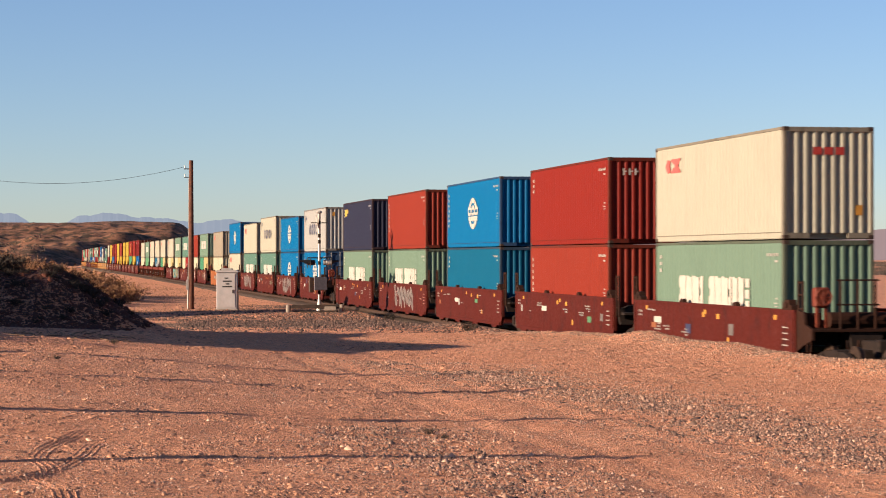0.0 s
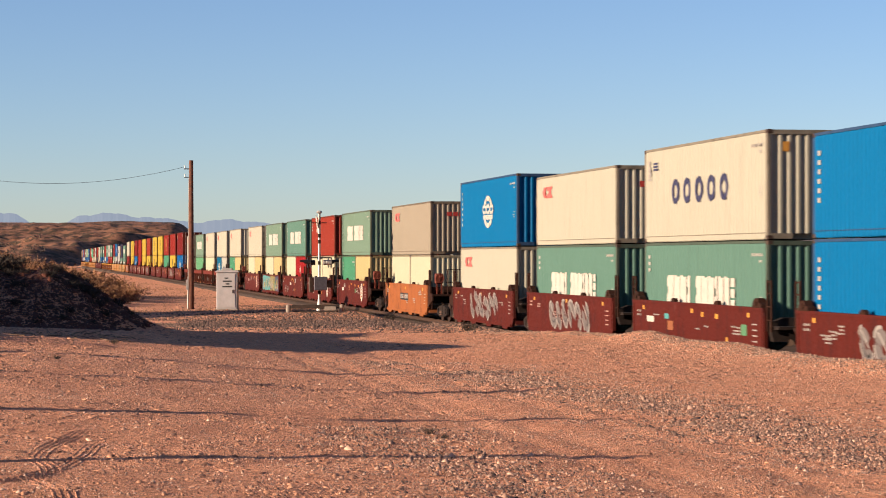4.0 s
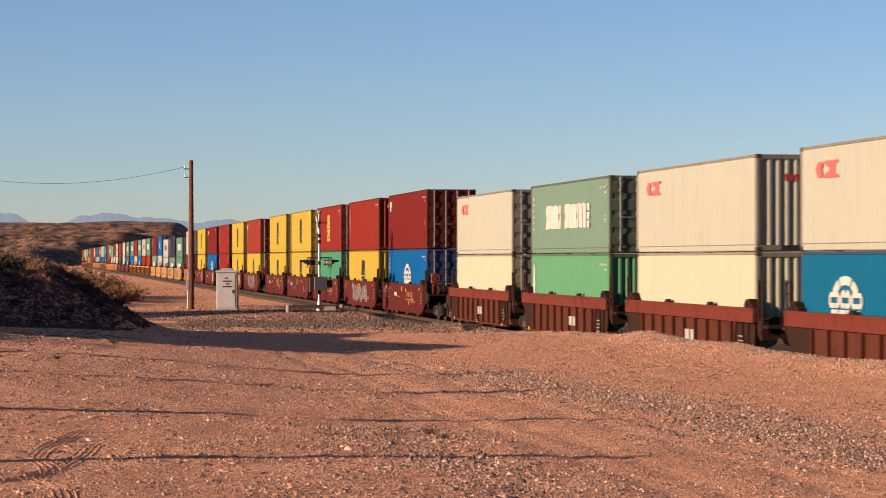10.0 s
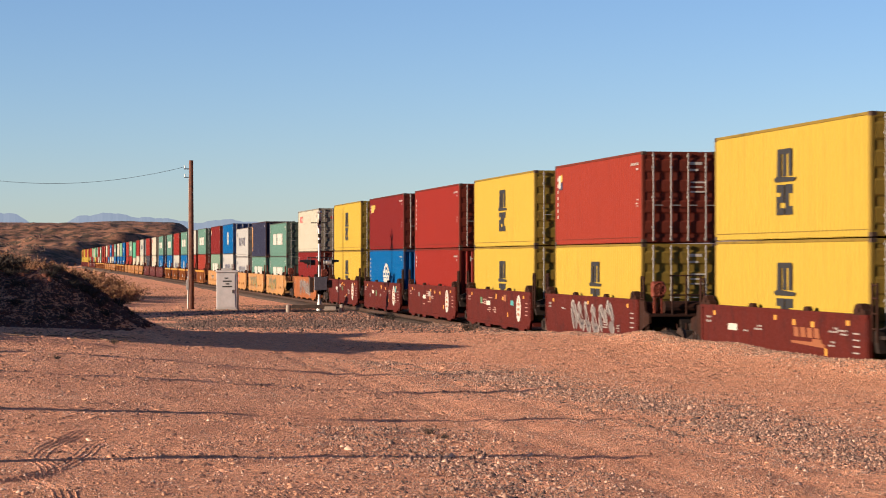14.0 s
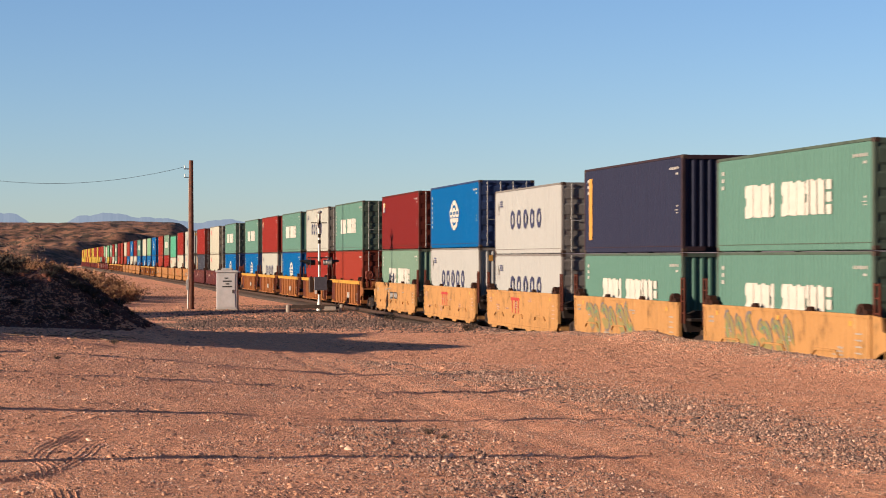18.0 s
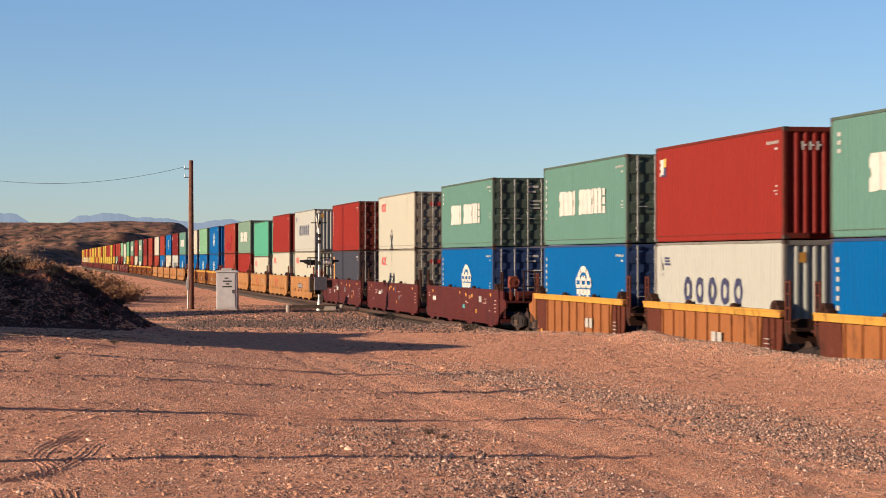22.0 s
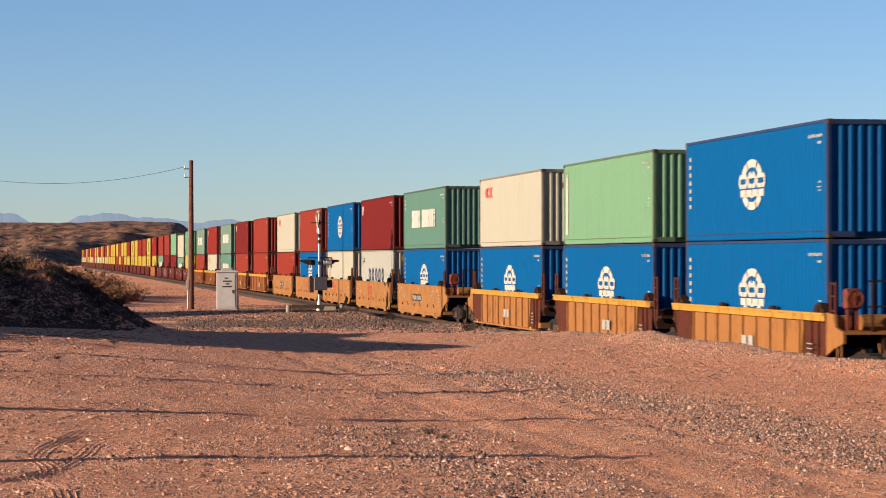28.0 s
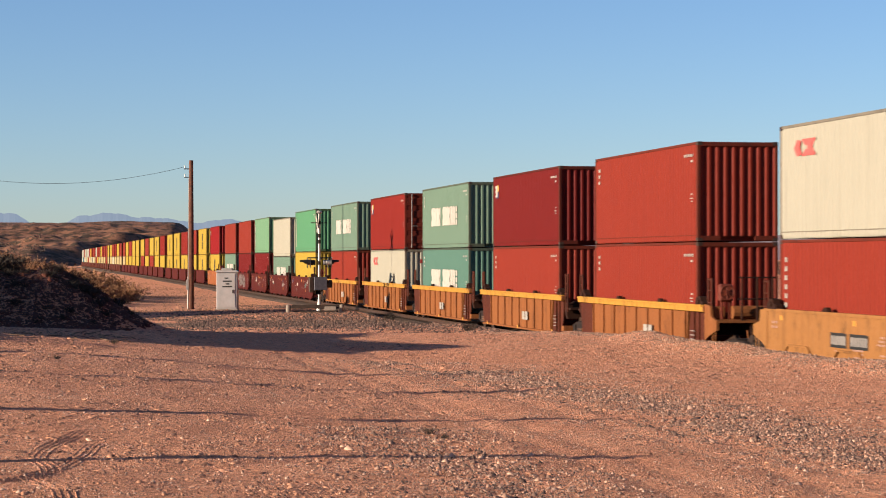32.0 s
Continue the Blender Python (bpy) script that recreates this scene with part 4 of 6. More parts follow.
def decal(rng, spec, half, style):
    """Painted shapes along a well's side: list of (mesh, name, label)."""
    x = -1.475 if style == "slab" else -1.375
    out = []
    if style == "slab":
        r = []
        for _ in range(5):
            y, z = rng.uniform(-half + 1.2, half - 2.0), rng.uniform(0.65, 1.40)
            for line in range(rng.randint(1, 3)):
                u = y
                for _ in range(rng.randint(3, 7)):
                    wd = rng.uniform(0.04, 0.11)
                    r.append((u, u + wd, z - 0.085 * line, z - 0.085 * line + 0.045))
                    u += wd + 0.035
        y = half - 1.0
        r += [(y + 0.12 * (k % 4), y + 0.12 * (k % 4) + 0.07, 1.30 - 0.12 * (k // 4), 1.36 - 0.12 * (k // 4)) for k in range(8)]
        y = -half + 0.55
        for k in range(4):
            r.append((y, y + 0.42, 0.75 + 0.15 * k, 0.785 + 0.15 * k))
        out.append((plates(r, x, "pink" if rng.random() < 0.3 else "grey", "stencil"), "stencil", ""))
    if style == "ribs":
        y = rng.uniform(-2.5, -1.0)
        for k in range(2):
            out.append((plates([(y + k * 0.55, y + k * 0.55 + 0.42, 0.60, 0.92)], -1.466, "dim", "stencil_plate"), "stencil_plate", "pale painted panel with unreadable letters"))
        out.append((plates([(-half + 0.9, -half + 1.3, 0.5 + 0.12 * k, 0.53 + 0.12 * k) for k in range(4)], -1.466, "grey", "stencil"), "stencil", ""))
    if spec in ("spots", "swoosh", "oval"):
        y = rng.uniform(0.5, half - 2.2)
        out.append((plates([(y, y + 0.8, 1.02, 1.2)], x, "white", "stencil_plate"), "stencil_plate", "pale painted plate with unreadable writing"))
        y = rng.uniform(-half + 2.6, -0.6)
        out.append((plates([(y, y + 0.28, 1.28, 1.42), (y + 1.4, y + 1.62, 1.30, 1.44), (y - 0.9, y - 0.72, 0.62, 0.80)], x, "amber", "stencil"), "stencil", ""))
    if spec in ("spots", "oval"):
        for c in rng.sample(("cyan", "green", "grey", "dull", "smoke", "navy"), 3):
            y, z = rng.uniform(-half + 1.0, half - 1.4), rng.uniform(0.75, 1.30)
            out.append((plates([(y, y + rng.uniform(0.25, 0.6), z, z + rng.uniform(0.15, 0.32))], x, c, "paint_patch"), "paint_patch", "small painted-over patch"))
    if spec == "oval":
        y = -half + 2.2
        B = Build()
        B.prism([(y + 0.42 * math.cos(a), 1.0 + 0.52 * math.sin(a)) for a in [2 * math.pi * i / 18 for i in range(18)]], "x", x - 0.005, x)
        out.append((B.mesh("oval_patch", MARK["white"]), "oval_patch", "white oval painted patch"))
        out.append((plates([(y - 0.2, y + 0.2, z, z + 0.09) for z in (0.72, 0.92, 1.12)] + [(y - 0.05, y + 0.05, 1.26, 1.42)], x - 0.007, "dull", "stencil"), "stencil", ""))
    if spec == "swoosh":
        y = -half + 3.2
        B = Build()
        B.prism([(y - 0.3, 0.80), (y + 2.1, 0.86), (y + 2.2, 0.92), (y + 0.6, 0.92), (y + 0.55, 1.0), (y - 0.1, 1.0), (y - 0.1, 0.92), (y - 0.3, 0.88)], "x", x - 0.005, x)
        out.append((B.mesh("emblem", MARK["dull"]), "emblem", "dull orange swoosh emblem"))
        for k in range(4):
            out.append((Build().prism([(y + 0.05 + k * 0.5, 1.02), (y + 0.42 + k * 0.5, 1.02), (y + 0.46 + k * 0.5, 1.26), (y + 0.12 + k * 0.5, 1.26)], "x", x - 0.005, x).mesh("emblem", MARK["dull"]), "emblem", "dull orange painted block"))
    if spec == "red":
        y, r = 0.2, []
        for k in range(3):
            r += [(y + k * 0.55, y + k * 0.55 + 0.15, 0.8, 1.3)]
        r += [(y - 0.1, y + 1.5, 1.3, 1.42)]
        out.append((plates(r, x, "red", "emblem"), "emblem", "red bar emblem"))
    if spec == "plaque":
        out.append((plates([(0.5, 1.6, 0.85, 1.2), (-0.9, 0.3, 0.85, 1.2)], x, "black", "plaque"), "plaque", "black plaque with small white writing"))
        out.append((plates([(0.58 + 0.2 * k, 0.72 + 0.2 * k, 0.92, 1.13) for k in range(5)] + [(-0.82 + 0.22 * k, -0.68 + 0.22 * k, 0.92, 1.13) for k in range(5)], x - 0.004, "grey", "stencil"), "stencil", ""))
    if spec.startswith("graf"):
        if spec == "grafc":
            wave = lambda ya, yb, za, zb: [(ya + (yb - ya) * i / 8, za + rng.uniform(-0.06, 0.10)) for i in range(9)] + [(yb + (ya - yb) * i / 8, zb + rng.uniform(-0.12, 0.03)) for i in range(9)]
            for c, ya, yb in (("cyan", 0.3, half - 0.5), ("olive", -half * 0.55, 0.2), ("navy", -half + 0.6, -half * 0.55)):
                out.append((Build().prism(wave(ya, yb, 0.42, 1.60), "x", x - 0.003, x).mesh("graffiti", MARK[c]), "graffiti", "spray-painted colour field"))
        cols = ["white", "cyan", "green", "navy", "yellow", "grey"]
        lift = 0.004
        if spec != "grafc":     # fat outlined blobs in a row
            ring, fill, core = ("grey", "smoke", "black") if spec == "grafw" else ("smoke", "olive", "green")
            cy = rng.uniform(-3.4, -2.6) if spec == "grafw" else -0.9
            rings, fills, cores = Build(), Build(), Build()
            for k in range(6):
                ry, rz = rng.uniform(0.38, 0.62), rng.uniform(0.46, 0.62)
                cz = 0.96 + rng.uniform(-0.08, 0.08)
                oval = lambda pts: [(cy + (p - cy) * ry + 0.25 * (q - cz), cz + (q - cz) * rz) for p, q in pts]
                gap = rng.choice((-60, 20, 110, 200))
                fills.prism(oval(arc_piece(cy, cz, 0.22, 0.86, gap, gap + 180)), "x", x - 0.005, x - 0.002)
                fills.prism(oval(arc_piece(cy, cz, 0.22, 0.86, gap + 184, gap + rng.uniform(250, 350))), "x", x - 0.005, x - 0.002)
                for turn in (0, 95, 190):
                    rings.prism(oval(arc_piece(cy, cz, 0.86, 1.0, gap + turn, gap + turn + rng.uniform(50, 92))), "x", x - 0.009, x - 0.006)
                cores.prism(oval(arc_piece(cy, cz, 0.46, 0.58, gap + 20, gap + rng.uniform(90, 160))), "x", x - 0.009, x - 0.006)
                rings.prism(oval([(cy - 0.5, cz - 0.1), (cy - 0.3, cz - 0.1), (cy + 0.4, cz + 0.7), (cy + 0.2, cz + 0.7)]), "x", x - 0.012, x - 0.0095)
                cy += 0.55 + 0.9 * ry
            out += [(fills.mesh("graffiti", MARK[fill]), "graffiti", "spray-painted blob fill"), (cores.mesh("graffiti", MARK[core]), "graffiti", "spray-painted dark strokes"),
                    (rings.mesh("graffiti", MARK[ring]), "graffiti", "spray-painted pale outlines")]
            return out
        for c in cols:
            B = Build()
            lift += 0.003
            for k in range(16):
                y = rng.uniform(-half * 0.85, half * 0.8)
                z, wd, hh = rng.uniform(0.42, 0.8), rng.uniform(0.10, 0.28), rng.uniform(0.35, 0.75)
                lean = rng.uniform(-0.3, 0.3)
                B.prism([(y, z), (y + wd, z + 0.05), (y + wd * 0.8 + lean, z + hh * 0.5), (y + wd + lean * 0.3, z + hh), (y + lean * 0.3, z + hh - 0.06), (y + lean - wd * 0.1, z + hh * 0.5)], "x", x - lift - 0.002 - 0.0002 * k, x - lift)
            out.append((B.mesh("graffiti", MARK[c]), "graffiti", "spray-painted graffiti"))
    return out


def well_car(style, colour, pitch, spec, first, last, seed, far=False):
    """One well of an articulated car; y = 0 at its middle, the truck stands under its far joint."""
    ms, half = cached(("well", style, colour, pitch), lambda: well_meshes(style, colour, pitch))
    rng = random.Random(seed)
    top = new("well_car")
    for sx in (-1, 1):
        flip = Matrix.Diagonal((-sx, 1, 1, 1))
        base = 1.42 if style == "slab" else 1.36
        part("side_sill", ms["side_sill"], top, "", pose(sx * base, 0, 0) @ Matrix.Diagonal((-sx, 1, 1, 1)) if sx > 0 else pose(sx * base, 0, 0))
        if style != "slab":
            s = part("top_chord", ms["top_chord"], top, "", pose(sx * base, 0, 0) @ flip if sx > 0 else pose(sx * base, 0, 0))
            if not far or sx < 0:
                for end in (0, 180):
                    part("end_panel", ms["end_panel"], top, "dark recessed end panel", pose(sx * base, 0, 0, 0, 0, end) @ (flip if (sx > 0) == (end == 0) else Matrix.Identity(4)))
                n = 9
                for k in range(n):
                    part("rib", ms["rib"], top, "", (pose(sx * base, -half + 2.0 + (2 * half - 4.0) * k / (n - 1), 0) @ flip) if sx > 0 else pose(sx * base, -half + 2.0 + (2 * half - 4.0) * k / (n - 1), 0))
    part("well_floor", ms["well_floor"], top)
    part("end_platform", ms["end_platform"], top, "", pose(0, half - 0.05, 0))
    part("end_platform", ms["end_platform"], top, "", pose(0, -half + 0.05, 0, 0, 0, 180))
    truck_part(top, pitch / 2 if not last else pitch / 2 + 0.4)
    if first:
        truck_part(top, -pitch / 2 - 0.4)
    if not far:
        base = 1.42 if style == "slab" else 1.36
        zt = 1.66 if style == "slab" else 1.62
        for sx in (-1, 1):
            for y in (-half + 0.55, half - 0.55):
                part("corner_guide", ms["corner_guide"], top, "", pose(sx * (base - 0.02), y, zt))
            part("grab_post", ms["grab_post"], top, "", pose(sx * (base - 0.05), -half - 0.15, 1.15))
            part("grab_post", ms["grab_post"], top, "", pose(sx * (base - 0.05), half + 0.15, 1.15))
        for y in (-half * 0.36, half * 0.30):
            part("latch", ms["latch"], top, "", pose(-base, y, zt))
        for k in range(3):
            part("reflector", ms["reflector"], top, "small amber reflector", pose(-base - (0.05 if style == "slab" else 0.12), -half * 0.8 + half * 0.8 * k, 1.45 if style == "slab" else 0.3))
        if style == "slab" and colour in ("ochre", "amber"):
            bar = cached(("step", colour), lambda: Build().prism([(-0.9, 0.0), (-0.7, 0.13), (0.7, 0.13), (0.9, 0.0), (0.9, 0.05), (0.72, 0.18), (-0.72, 0.18), (-0.9, 0.05)], "x", -0.05, 0).mesh("grab_bar", CARPAINT[colour]))
            for y in (-half * 0.55, half * 0.05, half * 0.6):
                part("grab_bar", bar, top, "", pose(-1.47, y, 0.62))
        for me, name, label in decal(rng, spec, half, style):
            ob = part(name, me, top, label)
            if name in ("stencil", "graffiti"):
                tagged(ob, kind="stuff")
        for end, show in ((-1, first), (1, last)):
            if show:
                rails, wheel, stand = cached("end_gear", lambda: end_gear())
                y = end * (half + 0.75)
                part("end_deck", ms["end_deck"], top, "", pose(0, end * (half - 0.02), 0, 0, 0, 0 if end > 0 else 180))
                part("end_rail", rails, top, "", pose(-0.1, y + end * 0.25, 1.2))
                if end < 0:
                    part("handbrake", wheel, top, "rusty red handbrake housing with its wheel", pose(-1.0, y + 0.15, 2.0))
                else:
                    part("brake_stand", stand, top, "", pose(-0.35, y - 0.1, 1.2))
                part("coupler", cached("coupler", lambda: Build().cbox(-0.16, 0.16, -0.7, 0.7, 0.62, 0.95, 0.03).cbox(-0.24, 0.24, -0.75, -0.4, 0.55, 1.0, 0.04).mesh("coupler", IRON)), top, "", pose(0, end * (half + 1.75), 0, 0, 0, 0 if end < 0 else 180))
    tone = {"oxide": "oxide-red", "rust": "rusty orange", "dark": "dark brown", "maroon": "dark maroon", "amber": "amber yellow", "ochre": "weathered ochre", "dirty": "grimy ochre", "apricot": "weathered orange"}[colour]
    tagged(top, "%s %s railway well car%s" % (tone, "slab-sided" if style == "slab" else "ribbed", " with graffiti" if spec.startswith("graf") else ""), "rail car", "well cars of the train")
    return top


def end_gear():
    """Slender end rails, the handbrake and the stout brake stand on a car's end deck."""
    rails = Build()
    for u in (-0.55, -0.1, 0.35):
        rails.tube((u, 0, 0), (u, 0, 1.25), 0.032, n=6)
    for z in (0.62, 1.22):
        rails.tube((-0.65, 0, z), (0.45, 0, z), 0.022, n=5)
    wheel = Build()
    n = 14
    for i in range(n):
        a, b = 2 * math.pi * i / n, 2 * math.pi * (i + 1) / n
        wheel.tube((0.20 * math.cos(a), -0.18, 0.20 * math.sin(a)), (0.20 * math.cos(b), -0.18, 0.20 * math.sin(b)), 0.028, n=5, caps=False)
    for i in range(4):
        a = math.pi * i / 4
        wheel.tube((-0.20 * math.cos(a), -0.18, -0.20 * math.sin(a)), (0.20 * math.cos(a), -0.18, 0.20 * math.sin(a)), 0.016, n=5)
    wheel.cbox(-0.20, 0.20, -0.10, 0.14, -0.26, 0.24, 0.04).tube((0, -0.2, 0), (0, 0.05, 0), 0.05, n=8)
    wheel.box(-0.14, -0.08, -0.04, 0.06, -0.85, -0.2).box(0.08, 0.14, -0.04, 0.06, -0.85, -0.2).tube((0.0, 0.02, -0.8), (0.0, 0.02, -0.2), 0.02, n=5)
    stand = Build()
    stand.prism([(-0.62, 0.0), (0.62, 0.0), (0.50, 0.22), (0.24, 0.42), (-0.24, 0.42), (-0.50, 0.22)], "y", -0.12, 0.12)
    for u in (-0.20, 0.12):
        stand.box(u, u + 0.08, -0.10, 0.10, 0.40, 1.50)
    stand.cbox(-0.24, 0.24, -0.12, 0.12, 1.36, 1.56, 0.03).box(-0.14, 0.14, -0.06, 0.06, 0.72, 0.92)
    return rails.mesh("end_rail", CARPAINT["blackish"]), wheel.mesh("handbrake", BRAKERED), stand.mesh("brake_stand", CARPAINT["dark"])


# The train, from the head. Each car: place of its first box's far end at 0 s, pitch, style, paint, then its wells as
# "upper/lower heights spec"; a box is colour.logo.marks with a trailing * where its doors face the eye; two short boxes are joined by &.
TRAIN = [
    (50.0, 15.7, "slab", "rust", ["tan.badge./cream.badge. HH plain"]),
    (71.6, 18.03, "slab", "oxide", ["cream.badge./pale.blocks.s HH spots", "red..s/brick..column HH spots", "azure.round.column/lblue..s HH spots",
                                  "brick..column/pale.blocks.s HH grafw", "navy.sign.s/pale.blocks.s HH spots"]),
    (164.5, 15.7, "slab", "oxide", ["grey.five.s/azure.round.column* HH spots", "azure.round.column/azure.round.column HS grafw", "cream.five.s/green.blocks.s HH spots",
                                  "cream.badge./green.blocks.s HS grafw", "azure.round.column/cream.badge. HH grafw"]),
    (247.3, 15.7, "slab", "rust", ["tan.badge./ivory..&ivory.. SS plaque"]),
    (267.4, 15.7, "slab", "oxide", ["pale.blocks.column/lyellow..&mint..s SS oval", "brick..s/ivory..&ivory.. SS oval", "green.blocks.column/scarlet.flag.&ivory.. SS spots",
                                  "pale.blocks.column/lyellow..&ivory.. SS grafc", "cream.badge.*/lyellow..&ivory.. SS oval"]),
    (349.9, 15.7, "ribs", "dark", ["cream.badge./lyellow..&mint..s SS plain", "cream.badge./white.five.&lblue.round. SS plain", "cream.badge./ivory.. SS plain",
                                 "pale.blocks.column*/teal.wstripe.s SS plain", "cream.badge.*/ivory..* SS plain"]),
    (432.9, 15.75, "slab", "oxide", ["dred.flag.s*/blue.round.column* HH swoosh", "red..column/yellow.tall. HH grafw", "red.tallg.s*/mint.wstripe.* HH swoosh",
                                   "yellow.tall.*/yellow.tall.* HH spots", "yellow.tall.*/yellow.tall.* HH swoosh"]),
    (515.9, 15.7, "slab", "oxide", ["brick.flag.column*/yellow.tall.* HH grafw", "yellow.tall.*/yellow.tall.* HH oval", "red..column*/red..s HH oval",
                                  "dred.sign.s*/blue.round.column HH oval", "yellow.tall.*/yellow.tall.* HH oval"]),
    (598.7, 15.7, "slab", "rust", ["cream.badge.*/dred..s* HH grafw"]),
    (618.7, 15.65, "slab", "amber", ["green.blocks.s*/green.blocks.s* SS grafg", "navy.stripe.s/green.blocks.s SH grafg", "grey.five.*/grey.five.* SS red",
                                   "blue.round.column*/grey.five. HH red", "dred.flag.s*/pale.blocks.s HH plaque"]),
    (701.0, 15.7, "ribs", "dirty", ["green.blocks.column*/brick..s* HH plain", "white.five.*/red..s HH plain", "green.blocks.s/blue.round.column HH plain",
                                  "red.flag.s/white.five. HH plain", "green.blocks.column*/blue.round.column* HH plain"]),
    (785.7, 19.85, "slab", "maroon", ["green.blocks.s*/blue.round.column* HH spots", "cream.badge.*/cream.badge.* HH spots", "red..column*/slate.stripe.s* HH spots"]),
    (846.95, 15.65, "slab", "ochre", ["white.five./cream.badge. HH plaque", "red..s/cream.badge. HH red", "seafoam..s/cream.badge. SH red", "pale.blocks.s/red..s HH plain", "brick.patch.column/brick..s HH plaque"]),
    (929.3, 15.75, "ribs", "apricot", ["blue.round.column/blue.round.column HH plain", "lgreen.wstripe.s/blue.round.column HH plain", "cream.badge./blue.round.column HH plain"]),
    (981.3, 15.6, "slab", "ochre", ["green.blocks.s/blue.round.column HH plaque", "dred.flag.s/white.five. HH red", "blue.round.column/cream.badge. HH red", "brick..s/blue.round.column* HH red", "cream.badge./brick..column HH plaque"]),
    (1063.3, 17.6, "ribs", "dirty", ["brick..s/brick..s HH plain", "dred.flag.s/brick..s HH plain", "pale.blocks.s/green.blocks.s HH plain", "red.flag.s*/cream.badge. HH plain", "pale.blocks.s/brick..s HH plain"]),
    (1154.0, 15.6, "slab", "oxide", ["teal.wstripe.s/yellow.. HH spots", "cream../pale.blocks. SH spots", "lgreen.wstripe./dred..s HH spots", "brick../dred.. HH grafw", "brick../pale.blocks. HH spots"]),
    (1235.6, 15.7, "slab", "rust", ["scarlet.flag./yellow.tall. HH plain"]),
    (1253.6, 15.7, "slab", "oxide", ["yellow.tall./yellow.tall. HH grafw", "brick../yellow.tall. HH grafw", "red../yellow.tall. HH grafw", "yellow.tall./yellow.tall. HH grafw", "yellow.tall./yellow.tall. HH grafw"]),
    (1335.4, 15.7, "slab", "oxide", ["red..*/yellow.. HH grafw", "yellow.tall./yellow.. HH grafw", "yellow../brick.. HH grafw", "brick../yellow.. HH grafw", "yellow../brick.. HH grafw"]),
    (1418.0, 15.7, "slab", "oxide", ["yellow../yellow.. HH grafw", "yellow../yellow.. HH plain", "brick../yellow.. HH plain", "yellow../yellow.. HH plain", "brick../lyellow.. HH plain"]),
    (1500.8, 15.7, "slab", "dark", ["brick../lyellow.. HH plain", "yellow../lyellow.. HH plain", "red../lyellow.. HH plain", "brick../ivory.. HH plain", "yellow../lyellow.. HH plain"]),
    (1583.6, 15.7, "slab", "dark", ["yellow../lyellow.. HH plain", "brick../brick.. HH plain", "brick../lyellow.. HH plain", "red../lyellow.. HH plain", "yellow../lyellow.. HH plain"]),
    (1666.4, 15.7, "slab", "dark", ["brick../lyellow.. HH plain", "brick../yellow.. HH plain", "cream../brick.. HH plain", "red../lyellow.. HH plain", "brick../ivory.. HH plain"]),
    (1749.2, 15.7, "slab", "dark", ["brick../ivory.. HH plain", "yellow../lyellow.. HH plain", "red../ivory.. HH plain", "white../brick.. HH plain", "cream../lyellow.. HH plain"]),
    (1832.0, 15.7, "slab", "dark", ["white../ivory.. HH plain", "cream../ivory.. HH plain", "brick../ivory.. HH plain", "white../lblue.. HH plain", "cream../ivory.. HH plain"]),
    (1914.8, 15.7, "slab", "dark", ["white../ivory.. HH plain", "cream../brick.. HH plain", "white../ivory.. HH plain", "cream../lblue.. HH plain", "white../ivory.. HH plain"]),
]


def load(text, length, high, far):
    doors = text.endswith("*")
    colour, logo, marks = text.rstrip("*").split(".")
    if length < 7 and logo in ("blocks", "badge"):
        logo = ""
    if length < 7 and logo in ("five", "flag"):
        logo += "small"
    return container(colour, length, high, doors, logo, marks, far)


def build_train():
    seed = 0
    for first_place, pitch, style, colour, wells in TRAIN:
        for i, text in enumerate(wells):
            seed += 1
            boxes, heights, spec = text.split(" ")
            mid = first_place + pitch * i - 6.1 - 3.39
            far = mid > 1240
            car = well_car(style, colour, pitch, spec, i == 0, i == len(wells) - 1, seed, far)
            MOVERS.append((car, mid, 0.0))
            upper, lower = boxes.split("/")
            lo_h, up_h = (HI if heights[0] == "H" else LO), (HI if heights[1] == "H" else LO)
            shorts = lower.split("&")
            if len(shorts) == 2:
                for text2, dy in zip(shorts, (-3.06, 3.06)):
                    MOVERS.append((load(text2, 6.058, lo_h, far), mid + dy, FLOOR_Z + 0.004))
            else:
                MOVERS.append((load(lower, 12.192, lo_h, far), mid, FLOOR_Z + 0.004))
            MOVERS.append((load(upper, 12.192, up_h, far), mid, FLOOR_Z + 0.008 + lo_h + 0.012))


build_train()

# ---- trackside things ----


def ground_z(x, y):
    return float(height(x, y))


